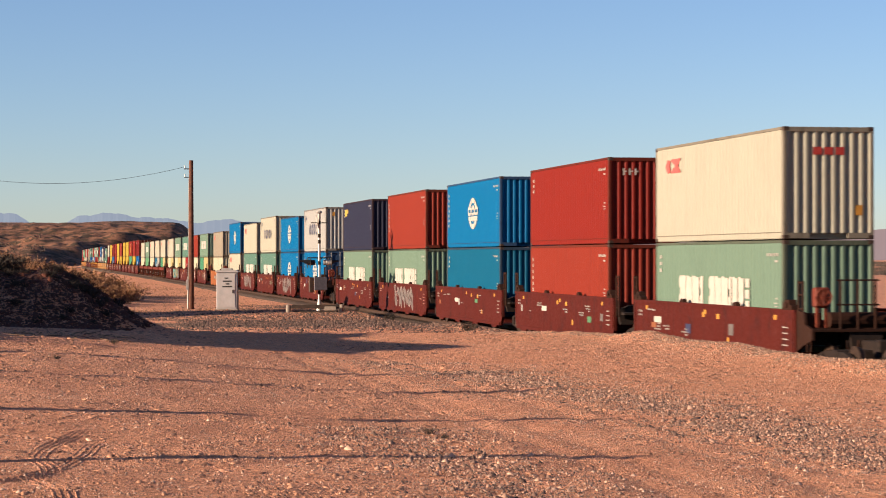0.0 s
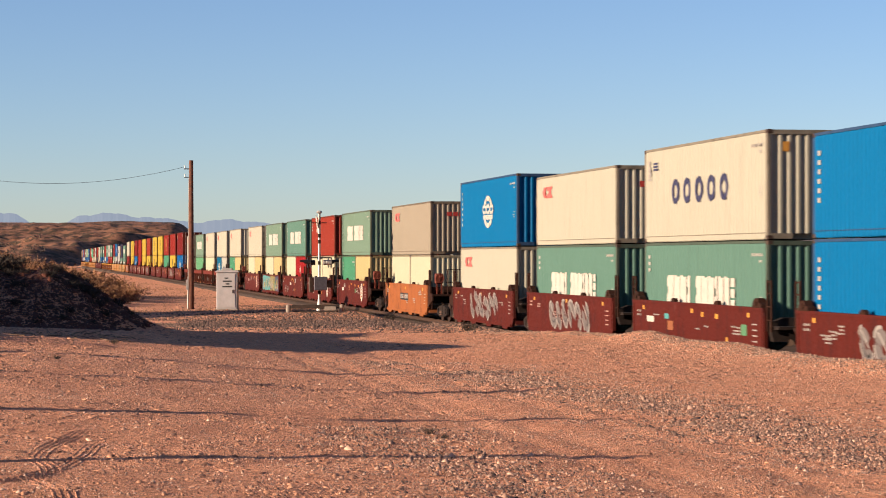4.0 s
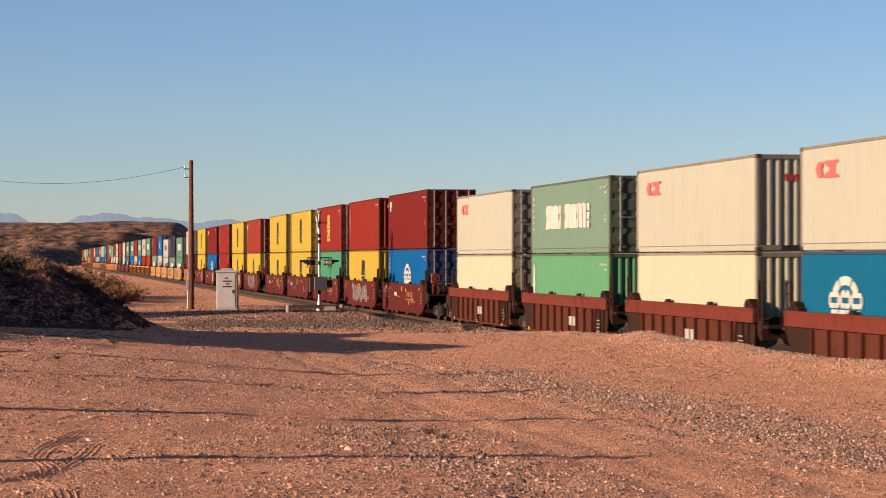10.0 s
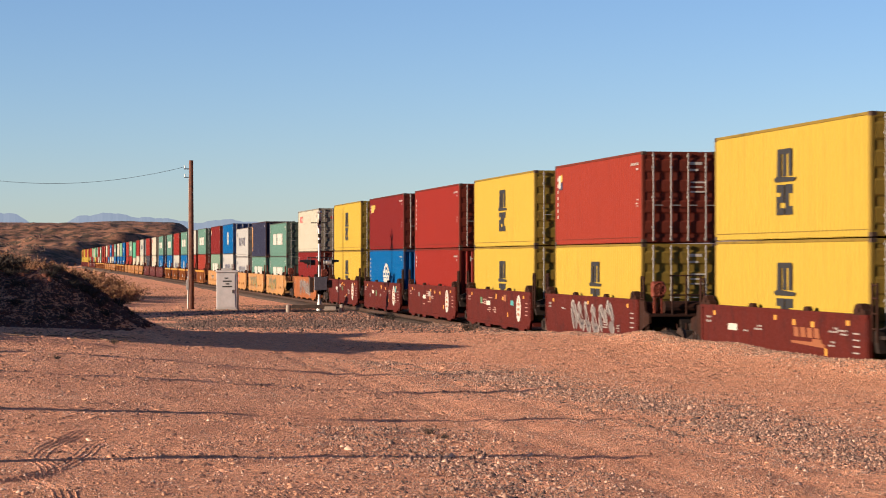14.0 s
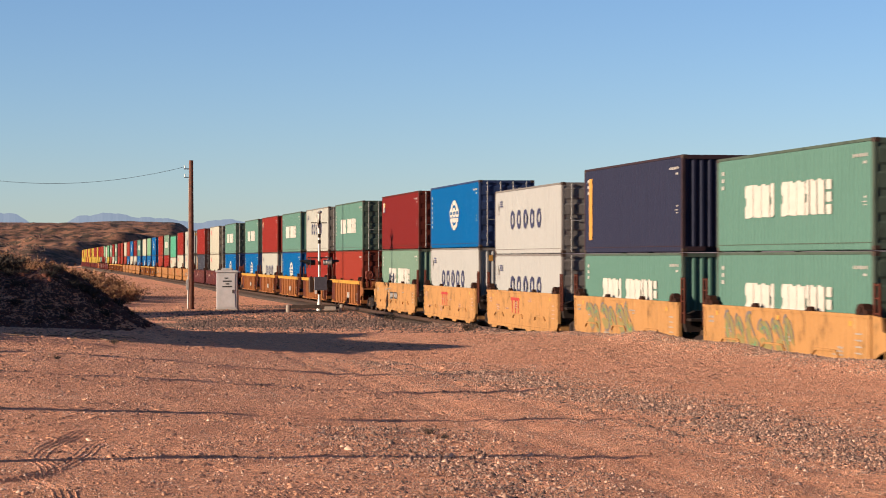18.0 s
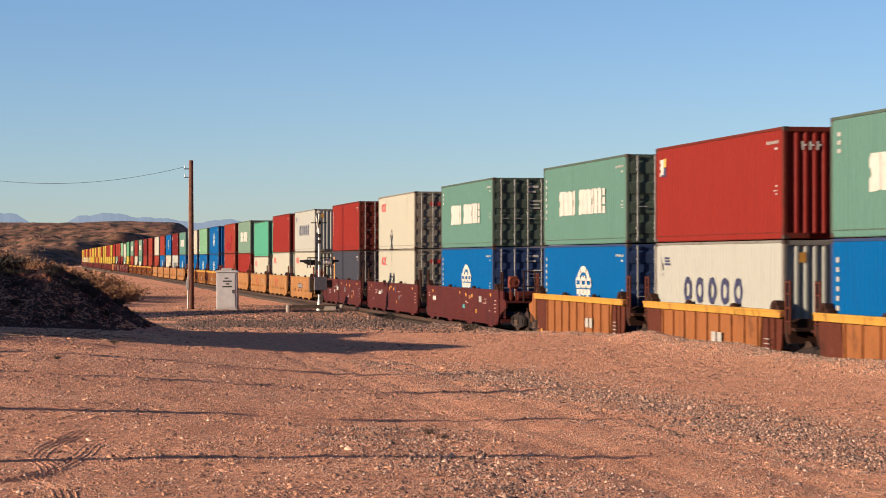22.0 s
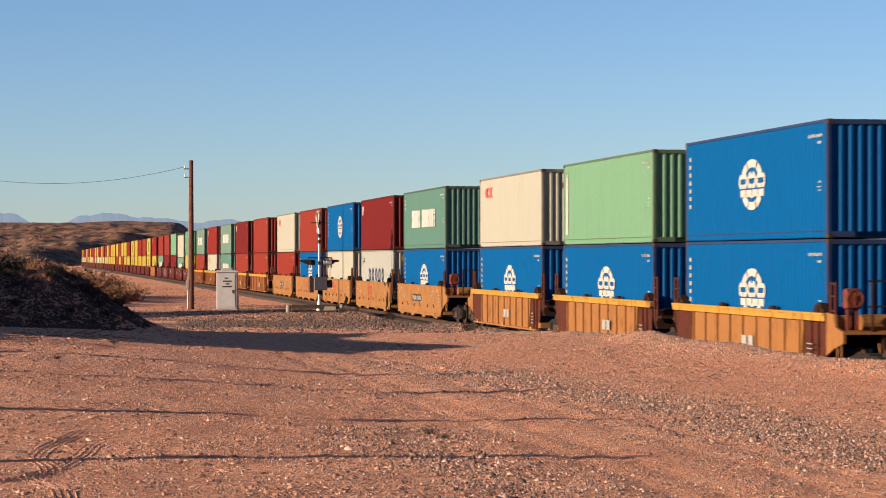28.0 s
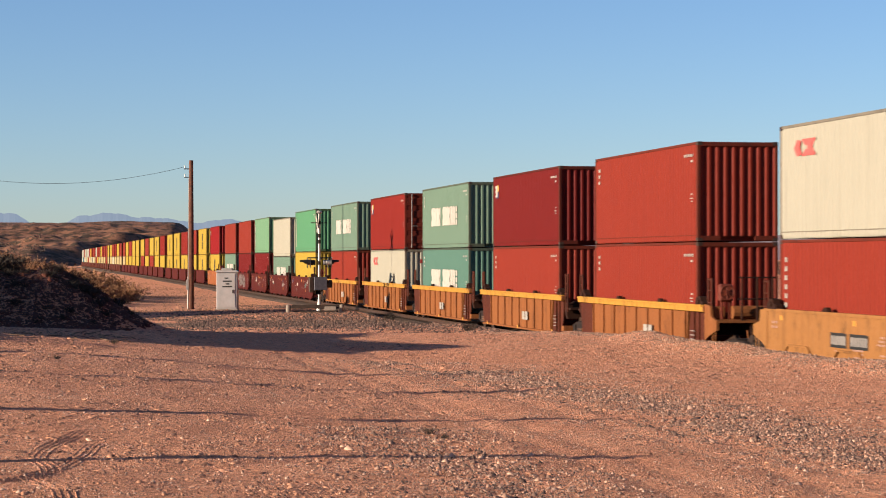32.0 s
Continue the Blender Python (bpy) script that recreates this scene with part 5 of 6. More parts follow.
def utility_pole(x, y, tall, conduit):
    z = ground_z(x, y) - 0.3
    top = new("utility_pole")
    top.location = (x, y, z)
    part("pole", Build().tube((0, 0, 0), (0, 0, tall * 0.5), 0.19, 0.165, 14).tube((0, 0, tall * 0.5), (0, 0, tall + 0.3), 0.165, 0.125, 14).mesh("pole", POLEWOOD), top)
    part("bracket", Build().box(-0.42, 0.0, -0.03, 0.03, tall - 0.25, tall - 0.19).box(-0.42, 0.0, -0.03, 0.03, tall - 0.75, tall - 0.70).mesh("bracket", STEEL), top)
    for h in (-0.17, -0.68):
        part("insulator", Build().tube((-0.38, 0, tall + h), (-0.38, 0, tall + h + 0.10), 0.05, 0.03, 10).tube((-0.38, 0, tall + h + 0.10), (-0.38, 0, tall + h + 0.15), 0.045, 0.03, 10).mesh("insulator", GALV), top, "pale ceramic insulator")
    if conduit:
        part("conduit", Build().tube((-0.20, -0.08, 0.1), (-0.17, -0.07, 2.3), 0.045, n=8).tube((-0.17, -0.07, 2.3), (-0.14, -0.06, tall - 0.8), 0.022, n=6).box(-0.30, -0.16, -0.16, 0.02, 1.5, 2.1).mesh("conduit", GALV), top, "galvanised conduit with a meter box")
    return tagged(top, "dark brown creosoted wooden utility pole on sandy ground", "utility pole")


POLE = spot(-15.21, 137.9)
POLE2 = spot(-31.4, 137.6)
utility_pole(*POLE, 9.0, True)
utility_pole(*POLE2, 9.0, False)


def wire_between(a, b, sag, name, label):
    cu = bpy.data.curves.new(name, "CURVE")
    cu.dimensions, cu.bevel_depth, cu.bevel_resolution = "3D", 0.011, 2
    sp = cu.splines.new("POLY")
    n = 28
    sp.points.add(n)
    for i in range(n + 1):
        u = i / n
        p = Vector(a).lerp(Vector(b), u)
        sp.points[i].co = (p.x, p.y, p.z - sag * 4 * u * (1 - u), 1)
    cu.materials.append(BLACK)
    return tagged(new(name, cu), label, "cable")


wire_between((POLE[0] - 0.40, POLE[1], ground_z(*POLE) + 8.60), (POLE2[0] - 0.38, POLE2[1], ground_z(*POLE2) + 8.55), 1.04, "overhead_wire", "black overhead wire sagging between wooden poles")


def signal_cabinet():
    x, y = spot(-12.78, 135.3)
    top = new("signal_cabinet")
    top.location, top.rotation_euler = (x, y, ground_z(x, y) - 0.05), (0, 0, radians(-9))
    part("body", Build().cbox(-0.60, 0.60, -0.5, 0.5, 0.12, 2.28, 0.02).mesh("body", ALU), top)
    part("plinth", Build().cbox(-0.66, 0.66, -0.56, 0.56, -0.2, 0.12, 0.02).mesh("plinth", CONCRETE), top)
    part("roof", Build().prism([(-0.67, 2.28), (0.67, 2.28), (0.67, 2.34), (0.55, 2.40), (-0.55, 2.40), (-0.67, 2.34)], "y", -0.57, 0.57).mesh("roof", ALU), top, "overhanging metal roof cap")
    part("vent", Build().cbox(-0.32, 0.32, -0.25, 0.25, 2.40, 2.52, 0.03).mesh("vent", GALV), top)
    part("door", Build().cbox(-0.5, 0.5, -0.525, -0.5, 0.22, 2.2, 0.008).mesh("door", ALU), top)
    part("handle", Build().box(0.34, 0.40, -0.56, -0.525, 1.05, 1.25).mesh("handle", STEEL), top)
    for k, (u0, u1, z) in enumerate(((-0.12, 0.10, 1.90), (-0.22, 0.30, 1.72), (-0.05, 0.16, 1.56), (-0.25, 0.32, 1.40))):
        part("writing", Build().box(u0, u1, -0.532, -0.526, z, z + 0.075).mesh("writing", MARK["black"]), top, "bar of dark unreadable writing")
    part("conduit", Build().tube((0.66, -0.3, -0.1), (0.66, -0.3, 1.2), 0.035, n=8).mesh("conduit", GALV), top)
    tagged(top, "pale grey metal signal cabinet beside the railway crossing", "cabinet")


def crossing_signal():
    x, y = spot(-6.54, 120.8)
    top = new("crossing_signal")
    top.location = (x, y, ground_z(x, y) - 0.05)
    part("mast", Build().tube((0, 0, 0.35), (0, 0, 5.25), 0.068, n=12).mesh("mast", GALV), top, "silver metal mast")
    for z in (1.0, 2.55, 3.68, 4.0, 4.7):
        part("mast_band", Build().tube((0, 0, z), (0, 0, z + 0.20), 0.075, n=12).mesh("mast_band", IRON), top, "dark clamp band")
    part("base", Build().tube((0, 0, 0), (0, 0, 0.10), 0.34, 0.30, 12).tube((0, 0, 0.10), (0, 0, 0.75), 0.17, 0.075, 12).mesh("base", GALV), top)
    part("junction_box", Build().cbox(-0.30, 0.38, -0.33, -0.07, 1.22, 1.92, 0.02).mesh("junction_box", plain("box_grey", (0.10, 0.10, 0.13), 0.5)), top, "dark grey junction box")
    part("gate_arm_stub", Build().cbox(-0.55, -0.32, -0.2, 0.2, 1.1, 1.9, 0.03).cbox(0.40, 0.68, -0.15, 0.15, 1.35, 1.75, 0.03).mesh("gate_arm_stub", STEEL), top)
    part("crossarm", Build().tube((-0.6, 0, 2.93), (0.6, 0, 2.93), 0.03, n=8).tube((0, -0.85, 2.88), (0, 0.85, 2.88), 0.035, n=8).mesh("crossarm", BLACK), top)
    for sx in (-1, 1):
        for sy in (-0.62, 0.62):
            lamp = part("lamp", Build().tube((sx * 0.30, sy, 2.68), (sx * 0.55, sy, 2.68), 0.14, n=14).mesh("lamp", GALV if sx > 0 else BLACK), top, "round flashing lamp with a hood")
            part("backplate", Build().tube((sx * 0.55, sy, 2.68), (sx * 0.565, sy, 2.68), 0.29, n=20).mesh("backplate", BLACK), lamp)
            part("lens", Build().tube((sx * 0.565, sy, 2.68), (sx * 0.59, sy, 2.68), 0.12, n=14).mesh("lens", LENS), lamp)
            hood = Build()
            n = 10
            for i in range(n):
                a0, a1 = math.pi * (i / n) * 1.3 - 0.5, math.pi * ((i + 1) / n) * 1.3 - 0.5
                pts = [(sx * d, sy + r * math.cos(a), 2.68 + r * math.sin(a)) for a in (a0, a1) for d, r in ((0.565, 0.155), (0.95 if 0.2 < a < 2.9 else 0.7, 0.135))]
                k = len(hood.v)
                hood.v += pts
                hood.f.append((k, k + 1, k + 3, k + 2))
            part("hood", hood.mesh("hood", BLACK), lamp)
    for s in (-1, 1):
        board = Build().cbox(-0.012, 0.012, -0.62, 0.62, -0.115, 0.115, 0.004)
        part("crossbuck_board", board.mesh("crossbuck_board", MARK["white"]), top, "white crossed warning board", pose(-0.10 - 0.03 * s, 0, 4.75, s * 45))
    part("bracket", Build().tube((-0.45, 0, 4.78), (0.40, 0, 4.78), 0.025, n=8).mesh("bracket", STEEL), top)
    part("bell", Build().tube((0, 0, 5.25), (0, 0, 5.33), 0.06, 0.16, 12).tube((0, 0, 5.33), (0, 0, 5.42), 0.16, 0.10, 12).mesh("bell", GALV), top)
    tagged(top, "silver railway crossing signal mast with hooded lamps", "crossing signal")


def guard_rail():
    x, y = spot(-6.66, 120.0)
    top = new("guard_rail")
    top.location, top.rotation_euler = (x, y, ground_z(x, y)), (0, 0, radians(-9))
    for u in (-1.46, 1.34):
        part("post", Build().tube((u, 0, -0.3), (u, 0, 0.40), 0.13, 0.125, 12).tube((u, 0, 0.40), (u, 0, 0.44), 0.125, 0.07, 12).mesh("post", CONCRETE), top, "pale round concrete post")
    part("beam", Build().cbox(-1.3, 1.2, -0.08, 0.08, 0.22, 0.42, 0.02).mesh("beam", TIE), top, "dark timber beam")
    part("beam", Build().cbox(-1.25, 1.15, 0.10, 0.30, -0.1, 0.10, 0.02).mesh("beam", TIE), top, "dark timber beam")
    part("cable_box", Build().cbox(0.45, 1.05, -0.3, -0.09, 0.12, 0.34, 0.02).mesh("cable_box", CONCRETE), top)
    tagged(top, "low timber guard rail between two concrete posts", "guard rail")


signal_cabinet()
crossing_signal()
guard_rail()

# fence posts out of view, set so that their long shadows lie across the yard
for ax, az in ((-12.9, 18.5), (-13.0, 24.5), (-14.1, 30.6), (-14.9, 35.6)):
    x, y = spot(ax, az)
    fp = new("fence_post")
    fp.location = (x, y, ground_z(x, y) - 0.2)
    part("post", cached("fpost", lambda: Build().tube((0, 0, 0), (0, 0, 3.68), 0.15, 0.125, 10).mesh("post", POLEWOOD)), fp)
    part("cap", cached("fcap", lambda: Build().tube((0, 0, 3.68), (0, 0, 3.75), 0.11, 0.03, 10).mesh("cap", GALV)), fp)
    tagged(fp, "slim dark wooden post beside the dirt yard", "post", "posts along the yard")

# ---- gravel, tracks in the dirt, plants ----


def scatter(name, xs, ys, sizes, material, label, flat=0.9, seed=1, sink=0.46, squash=None):
    """Many low stones joined into one mesh."""
    rng = np.random.RandomState(seed)
    n = len(xs)
    base = np.array([(1, 0, 0), (-1, 0, 0), (0, 1, 0), (0, -1, 0), (0, 0, 1), (0.6, 0.6, 0.5)], float)
    faces = np.array([(0, 5, 4), (5, 2, 4), (0, 2, 5), (2, 1, 4), (1, 3, 4), (3, 0, 4)])
    jit = base[None] * rng.uniform(0.6, 1.25, (n, 6, 1)) + rng.uniform(-0.15, 0.15, (n, 6, 3))
    a = rng.uniform(0, 2 * np.pi, n)
    c, s = np.cos(a)[:, None], np.sin(a)[:, None]
    el = rng.uniform(0.7, 1.5, n)[:, None]
    lx, ly = jit[..., 0] * el, jit[..., 1]
    co = np.stack([lx * c - ly * s, lx * s + ly * c, jit[..., 2] * flat], -1) * np.asarray(sizes)[:, None, None]
    co[..., 0] += xs[:, None]
    co[..., 1] += ys[:, None]
    co[..., 2] += (height(xs, ys) + np.asarray(sizes) * flat * (1 - 2 * sink))[:, None]
    tri = (faces[None] + (np.arange(n) * 6)[:, None, None]).reshape(-1, 3)
    me = bpy.data.meshes.new(name)
    me.vertices.add(n * 6)
    me.vertices.foreach_set("co", co.ravel())
    me.loops.add(tri.size)
    me.loops.foreach_set("vertex_index", tri.ravel().astype(np.int32))
    me.polygons.add(len(tri))
    me.polygons.foreach_set("loop_start", np.arange(0, tri.size, 3, dtype=np.int32))
    me.update()
    me.materials.append(material)
    return tagged(new(name, me), label, "gravel", kind="stuff")


def band(rng, n, centre, width, y0, y1, lean):
    """Places along a windrow parallel to the track."""
    ys = rng.uniform(y0, y1, n)
    xs = centre - lean * (ys - 31) + 0.2 * np.sin(ys * 0.24) + 0.15 * np.sin(ys * 0.63 + 1) + rng.normal(0, width, n)
    return xs, ys


R1 = np.random.RandomState(5)
for amount, spread, grain, seed in ((17000, 0.60, 0.0046, 2), (22000, 1.4, 0.0030, 12)):
    bx, by = band(R1, amount, 8.8, spread, 21, 46, 0.07)
    keep = vnoise(bx, by, 1.6, 33) + 0.4 * vnoise(bx, by, 0.5, 34) > 0.42
    scatter("gravel_windrow", bx[keep], by[keep], (R1.gamma(2.2, grain, amount) + 0.004)[keep], DARKSTONES, "windrow of coarse grey-brown gravel", seed=seed)
bx, by = band(R1, 5000, 4.3, 0.55, 16, 28, 0.0)
scatter("gravel_windrow", bx, by, R1.gamma(2.2, 0.0044, 5000) + 0.0045, DARKSTONES, "thin windrow of gravel in the dirt", seed=3)
# loose stones over the whole yard, denser nearer
d = 16.5 + 75 * R1.uniform(0, 1, 72000) ** 1.7
u = R1.uniform(-0.22, 0.22, 72000)
bx, by = spot(u * d, d)
keep = vnoise(bx, by, 3.0, 31) + 0.4 * vnoise(bx, by, 0.9, 32) + 0.25 * smooth(7, 10, bx) - 0.25 * np.exp(-((bx - 6.4) / 1.0) ** 2) + 0.25 * (1 - smooth(24, 30, by)) > 0.55
scatter("loose_stones", bx[keep], by[keep], (R1.gamma(1.3, 0.0038, 72000) + 0.0026)[keep], LOOSE, "loose stones scattered over the dirt", seed=4)
# clods and crumbs of the same dirt
n = 80000
d = 16.5 + 60 * R1.uniform(0, 1, n) ** 1.5
bx, by = spot(R1.uniform(-0.22, 0.22, n) * d, d)
keep = vnoise(bx, by, 2.2, 35) + 0.5 * vnoise(bx, by, 0.6, 36) - 0.3 * np.exp(-((bx - 6.4) / 1.0) ** 2) > 0.66
scatter("dirt_clods", bx[keep], by[keep], (R1.gamma(1.2, 0.0052, n) + 0.0035)[keep], CLOD, "crumbled clods of reddish dirt", 0.7, seed=14)
# larger flat lumps
n = 9000
d = 16.5 + 62 * R1.uniform(0, 1, n) ** 1.3
bx, by = spot(R1.uniform(-0.22, 0.22, n) * d, d)
keep = vnoise(bx, by, 2.6, 37) - 0.4 * np.exp(-((bx - 6.4) / 1.2) ** 2) > 0.45
scatter("dirt_lumps", bx[keep], by[keep], (R1.uniform(0.016, 0.05, n) * (0.7 + d / 70))[keep], CLOD, "flat lumps of trampled reddish dirt", 0.42, seed=17)
# the gravel ridge beside the track
n = 20000
by = 36 + 54 * R1.uniform(0, 1, n) ** 1.6
bx = TRACK_X - 4.25 + R1.normal(0, 0.5, n)
scatter("gravel_ridge_stones", bx, by, R1.gamma(2.2, 0.0046, n) + 0.006, STONES, "pale gravel heaped beside the track", seed=5)
# ballast shoulder by the crossing
n = 9000
by = R1.uniform(76, 150, n)
bx = TRACK_X - 3.6 - np.abs(R1.normal(0, 2.4, n))
scatter("ballast_stones", bx, by, R1.gamma(2.5, 0.008, n) + 0.010, BASALT, "dark grey-brown ballast spilt beside the track", seed=6)
n = 30000
bx, by = spot(R1.uniform(-17, 4, n), R1.normal(101, 10, n))
keep = vnoise(bx, by, 5.0, 61) + 0.06 * (bx - 8) > 0.22
bx, by = bx[keep], by[keep]
scatter("crossing_gravel", bx, by, R1.gamma(2.5, 0.010, n)[keep] + 0.014, BASALT, "coarse gravel around the crossing", seed=7)

n = 13000
by = 112 + 130 * R1.uniform(0, 1, n) ** 1.5
bx = R1.uniform(-6, TRACK_X - 3.2, n)
scatter("roadside_gravel", bx, by, R1.gamma(2.0, 0.010, n) + 0.010, CLOD, "brown gravel and clods beyond the crossing", seed=16)

# near-black crumbs that put the shade of the mound's face into colour
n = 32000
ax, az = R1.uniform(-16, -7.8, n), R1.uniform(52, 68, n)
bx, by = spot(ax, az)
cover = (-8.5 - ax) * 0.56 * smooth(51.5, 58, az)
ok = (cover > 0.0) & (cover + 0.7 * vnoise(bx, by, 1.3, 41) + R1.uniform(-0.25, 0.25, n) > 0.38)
brush = scatter("mound_litter", bx[ok], by[ok], (R1.gamma(1.5, 0.013, n) + 0.016)[ok], MOUND_SHADE, "near-black red crumbs standing in for the mound's shade", 0.9, 8, 0.46)
brush["category"] = "dirt"

# short dry growth between the crossing and the scrubby bank
n = 9000
by = 128 + 170 * R1.uniform(0, 1, n) ** 1.4
bx = R1.uniform(-8, 14.5, n)
keep = vnoise(bx, by, 6, 44) + 0.5 * vnoise(bx, by, 1.5, 45) > 0.72
brush = scatter("dry_growth", bx[keep], by[keep], R1.uniform(0.02, 0.07, n)[keep], GROWTH, "short dry brown growth on the sandy bank", 1.1, 15, 0.46)
brush["category"] = "dry growth"


def sticks():
    """Dry broken stems lying about below the mound."""
    B = Build()
    rng = random.Random(3)
    for _ in range(60):
        x, y = spot(rng.gauss(-7.6, 0.7), rng.gauss(46.4, 0.9))
        a, ln = rng.uniform(0, math.pi), rng.uniform(0.08, 0.34)
        z = ground_z(x, y) + 0.02
        B.tube((x, y, z), (x + ln * math.cos(a), y + ln * math.sin(a), z + rng.uniform(-0.03, 0.07)), 0.009, 0.004, 4)
    return tagged(new("dry_stems", B.mesh("dry_stems", STEM)), "pale broken dry stems lying on the dirt", "dry stems", kind="stuff")


sticks()


def tyre_track(points, name):
    """Ribs pressed up by a tyre along a bent line of (across, ahead) points."""
    B = Build()
    pts = [Vector(spot(*p)) for p in points]
    fine = []
    for i in range(len(pts) - 1):
        for k in range(8):
            fine.append(pts[i].lerp(pts[i + 1], k / 8))
    fine.append(pts[-1])
    for _ in range(5):
        fine = [fine[0]] + [(fine[i - 1] + fine[i] * 2 + fine[i + 1]) / 4 for i in range(1, len(fine) - 1)] + [fine[-1]]
    for off in (-0.095, -0.032, 0.032, 0.095):
        k0 = len(B.v)
        for i, p in enumerate(fine):
            t = (fine[min(i + 1, len(fine) - 1)] - fine[max(i - 1, 0)]).normalized()
            nrm = Vector((-t.y, t.x))
            for w, dz in ((-0.026, -0.006), (0.0, 0.006), (0.026, -0.006)):
                q = p + nrm * (off + w)
                B.v.append((q.x, q.y, ground_z(q.x, q.y) + dz))
        for i in range(len(fine) - 1):
            for j in range(2):
                B.f.append((k0 + 3 * i + j, k0 + 3 * i + 3 + j, k0 + 3 * i + 4 + j, k0 + 3 * i + 1 + j))
    return tagged(new(name, B.mesh(name, SOIL)), "ribbed tyre print pressed into the dirt", "tyre print", kind="stuff")


tyre_track([(-4.0, 25.4), (-4.12, 23.75), (-4.05, 22.6), (-3.72, 21.6), (-3.58, 20.9), (-3.72, 20.2), (-4.1, 19.7), (-4.5, 19.4)], "tyre_track")
tyre_track([(-3.68, 24.2), (-3.62, 22.9), (-3.6, 21.6), (-3.75, 20.4), (-3.2, 19.3), (-2.95, 18.0), (-2.7, 17.0)], "tyre_track")


def shrub_mesh(seed, tall, wide, twigs, material, up=0.5):
    rng = random.Random(seed)
    B = Build()
    for _ in range(twigs):
        a, lean = rng.uniform(0, 2 * math.pi), rng.uniform(0.1, 1.25)
        ln = tall * rng.uniform(0.5, 1.1)
        base = Vector((rng.gauss(0, wide * 0.16), rng.gauss(0, wide * 0.16), -0.05))
        tip = base + Vector((math.cos(a) * math.sin(lean) * wide * 0.6, math.sin(a) * math.sin(lean) * wide * 0.6, ln * (up + (1 - up) * math.cos(lean))))
        mid = base.lerp(tip, 0.5) + Vector((rng.gauss(0, 0.06), rng.gauss(0, 0.06), 0.08)) * tall
        r = 0.012 * tall
        B.tube(base, mid, r, r * 0.8, 3, False)
        B.tube(mid, tip, r * 0.8, r * 0.3, 3, False)
        for _ in range(4):                  # small dry leaf sprays
            p = mid.lerp(tip, rng.uniform(0.1, 1.0))
            q = Vector((rng.gauss(0, 1), rng.gauss(0, 1), rng.gauss(0.4, 0.7))).normalized() * tall * rng.uniform(0.08, 0.2)
            w = Vector((rng.gauss(0, 1), rng.gauss(0, 1), rng.gauss(0, 1))).normalized() * tall * 0.035
            k = len(B.v)
            B.v += [tuple(p - w), tuple(p + w), tuple(p + q + w * 0.3)]
            B.f.append((k, k + 1, k + 2))
    return B.mesh("desert_shrub", material)


def shrub(kind, x, y, size, turn, label):
    me = cached(("shrub", kind), lambda: shrub_mesh(kind[1], 1.0, 1.5, 95, STRAW if kind[0] == "straw" else SAGE))
    ob = new("desert_shrub", me)
    ob.matrix_basis = pose(x, y, ground_z(x, y), 0, 0, turn) @ Matrix.Diagonal((size, size, size * 0.8, 1))
    return tagged(ob, label, "shrub", "desert shrubs")


rs = random.Random(11)
for i in range(70):             # dry straw-coloured brush on the bank
    y = rs.uniform(146, 330)
    x = rs.uniform(-16, 8.0) + (0 if y > 170 else -3)
    shrub(("straw", rs.randint(0, 3)), x, y, rs.uniform(0.8, 1.7), rs.uniform(0, 360), "dry straw-coloured desert shrub on the sandy bank")
for i in range(60):             # thick dry brush where the bank begins
    y = rs.uniform(143, 185)
    x = rs.uniform(-9, 6.5) - max(0, 155 - y) * 0.25
    shrub(("straw", rs.randint(0, 3)), x, y, rs.uniform(0.9, 1.9), rs.uniform(0, 360), "dry orange-brown desert brush on the bank")
for i in range(46):             # along the crest of the mound and its far side
    ax = rs.uniform(-15, -8.9)
    az = rs.uniform(64, 72)
    x, y = spot(ax, az)
    shrub(("sage", rs.randint(0, 2)), x, y, rs.uniform(0.15, 0.42), rs.uniform(0, 360), "dark leafless shrub on top of the dirt mound")
for ax, az, size in ((-12.7, 65.5, 0.75), (-12.2, 65.0, 0.7), (-13.0, 64.6, 0.8), (-11.0, 65.4, 0.3), (-10.6, 65.5, 0.34), (-10.2, 64.8, 0.34), (-9.9, 64.4, 0.32), (-9.6, 63.6, 0.3), (-9.3, 63.0, 0.28), (-10.4, 64.2, 0.34)):
    x, y = spot(ax, az)         # thick brush that breaks the mound's skyline
    shrub(("sage", rs.randint(0, 2)), x, y, size, rs.uniform(0, 360), "dense dark brush on the crest of the dirt mound")
for ax, az, size in ((-11.8, 69.0, 0.9), (-11.3, 70.0, 1.0), (-10.9, 71.0, 0.9), (-12.0, 71.0, 1.0)):
    x, y = spot(ax, az)         # sunlit dry bush behind the crest
    shrub(("straw", rs.randint(0, 3)), x, y, size, rs.uniform(0, 360), "sunlit orange-brown dry bush behind the mound")
for i in range(26):             # dark weeds added to deepen the shade on the mound's face
    ax = rs.uniform(-15, -8.7)
    az = rs.uniform(58.5, 66)
    x, y = spot(ax, az)
    shrub(("sage", rs.randint(0, 2)), x, y, rs.uniform(0.12, 0.3), rs.uniform(0, 360), "dark leafless weed deepening the shaded mound face")
for ax, az, size in ((-13.4, 41.2, 1.9), (-14.0, 41.0, 1.8), (-13.0, 41.6, 1.6), (-13.7, 40.8, 1.5), (-14.6, 40.2, 1.7), (-13.2, 42.0, 1.4), (-14.2, 36.6, 1.2), (-13.9, 36.2, 1.1)):
    x, y = spot(ax, az)         # tall brush added out of view, whose shadow falls across the dirt
    shrub(("sage", rs.randint(0, 2)), x, y, size, rs.uniform(0, 360), "tall dark dry brush out of view beside the yard")
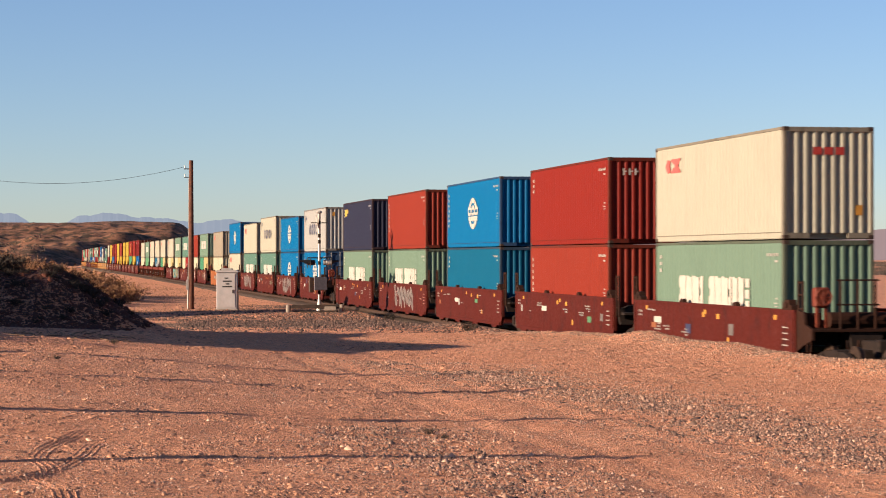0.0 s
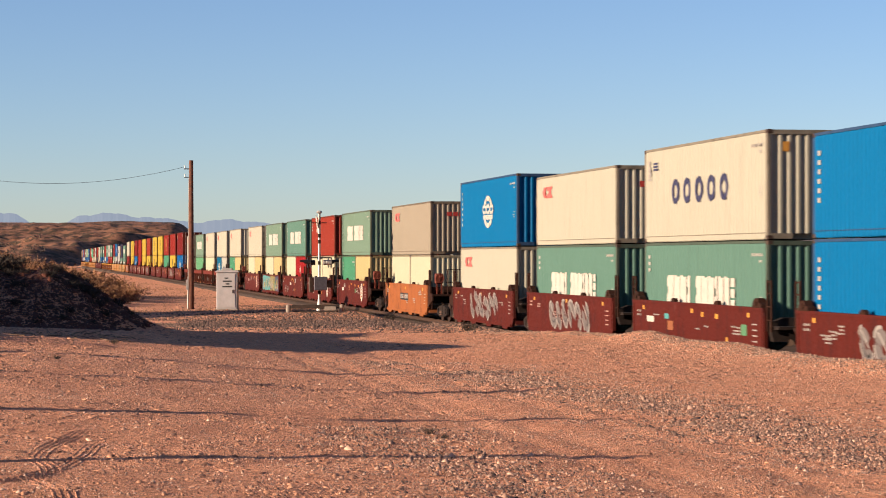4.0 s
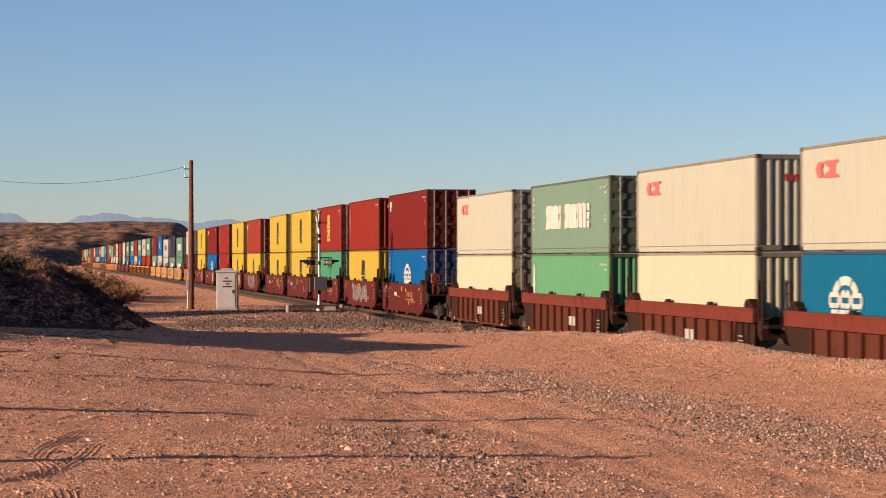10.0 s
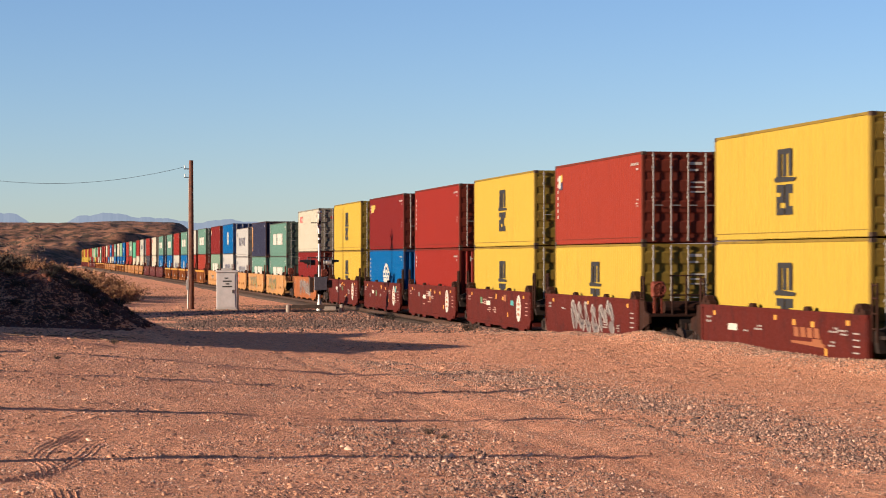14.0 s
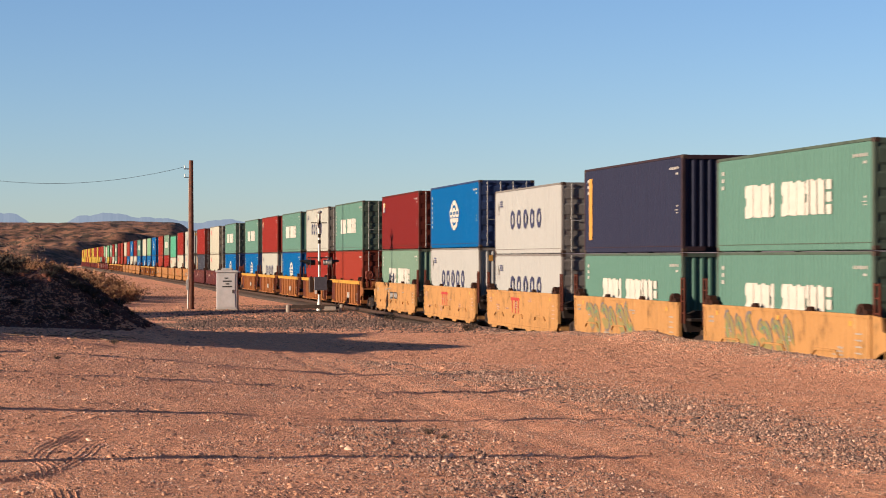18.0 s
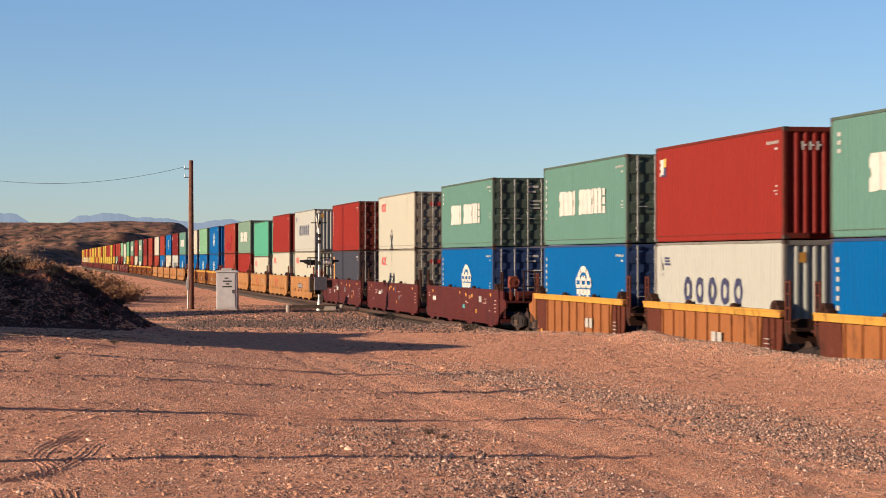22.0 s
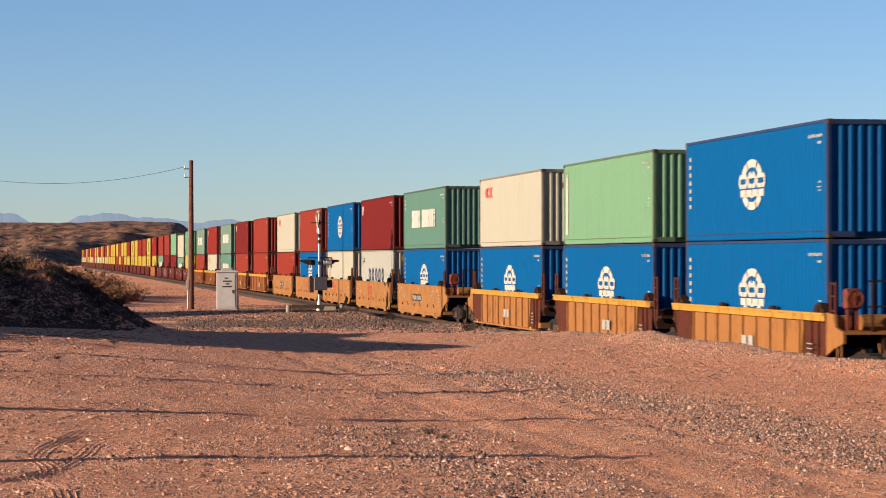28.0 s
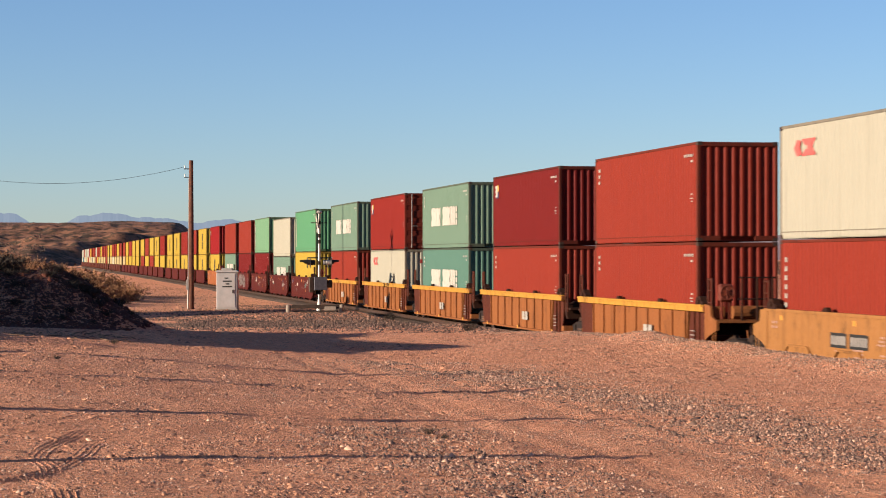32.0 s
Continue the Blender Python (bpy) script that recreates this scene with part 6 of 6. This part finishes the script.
for ax, az, s in ((-2.57, 110.6, 0.42), (0.91, 80.6, 0.40), (-0.16, 27.2, 0.11), (0.02, 26.6, 0.08), (-6.34, 37.5, 0.09), (-6.4, 44.4, 0.12)):
    x, y = spot(ax, az)
    shrub(("sage", rs.randint(0, 2)), x, y, s, rs.uniform(0, 360), "small dark dry weed on the gravel")

# far scrub over the plain and the hills, too many to count
n = 17000
far = 380 + 980 * R1.uniform(0, 1, n)
across = R1.uniform(-0.24, -0.098, n) * far
sx, sy = spot(across, far)
ok = sx < TRACK_X - 14
sx, sy = sx[ok], sy[ok]
far = 420 + 1300 * R1.uniform(0, 1, 13000) ** 1.2
rx, ry = spot(R1.uniform(0.06, 0.24, 13000) * far, far)
ok = (rx > TRACK_X + 7 + np.clip(ry - BEND_AT, 0, 900) ** 2 / (2 * BEND_R))
sx, sy = np.concatenate([sx, rx[ok]]), np.concatenate([sy, ry[ok]])
keep_height = height


def height(x, y):
    return np.where(np.asarray(y) > 1056, np.maximum(keep_height(x, y), np.where(np.abs(x) < 328, hill_height(x, y), -9)), keep_height(x, y))


scrub = scatter("scrub", sx, sy, R1.uniform(0.12, 0.5, len(sx)) * (0.5 + np.hypot(sx, sy) / 1200), SCRUB, "dark low scrub dotted over the far plain", 1.2, 9, 0.44)
scrub["category"] = "scrub"

# houses of the far town
for i in range(22):
    far_ = rs.uniform(1300, 2300)
    x, y = spot(far_ * rs.uniform(0.10, 0.205), far_)
    w, dp, h = rs.uniform(6, 12), rs.uniform(6, 9), rs.uniform(2.5, 3.1)
    hs = new("house")
    hs.location, hs.rotation_euler = (x, y, ground_z(x, y) - 0.2), (0, 0, rs.uniform(0, 3))
    wallm = [MARK["white"], PAINT["tan"], PAINT["grey"]][i % 3]
    part("wall", Build().box(-w / 2, w / 2, -dp / 2, dp / 2, 0, h).mesh("wall", wallm), hs)
    part("roof", Build().prism([(-dp / 2 - 0.4, h), (dp / 2 + 0.4, h), (0, h + 1.6)], "x", -w / 2 - 0.4, w / 2 + 0.4).mesh("roof", CARPAINT["dark"] if i % 2 else ALU), hs)
    for k in (-0.25, 0.25):
        for s in (-1, 1):
            part("window", Build().box(k * w - 0.6, k * w + 0.6, s * dp / 2 - 0.03, s * dp / 2 + 0.03, 1.0, 2.1).mesh("window", BLACK), hs)
    tagged(hs, "small pale far-off house with a pitched roof", "house", "houses of the far town")

# timber ties under the rails where they can be told apart
tie_me = Build().cbox(-1.3, 1.3, -0.115, 0.115, -0.32, -0.165, 0.01).mesh("tie", TIE)
for k in range(160):
    part("tie", tie_me, bed, "", pose(TRACK_X, 42 + k * 0.55, 0))


# ---- movement ----
def motions():
    for thing, start, z in MOVERS:
        if start < BEND_AT:
            times = (0.0, 32.0)
        else:
            times = [float(t) for t in range(33)]
        walk(thing, [(t, on_track(start - SPEED * t, z)) for t in times])


motions()
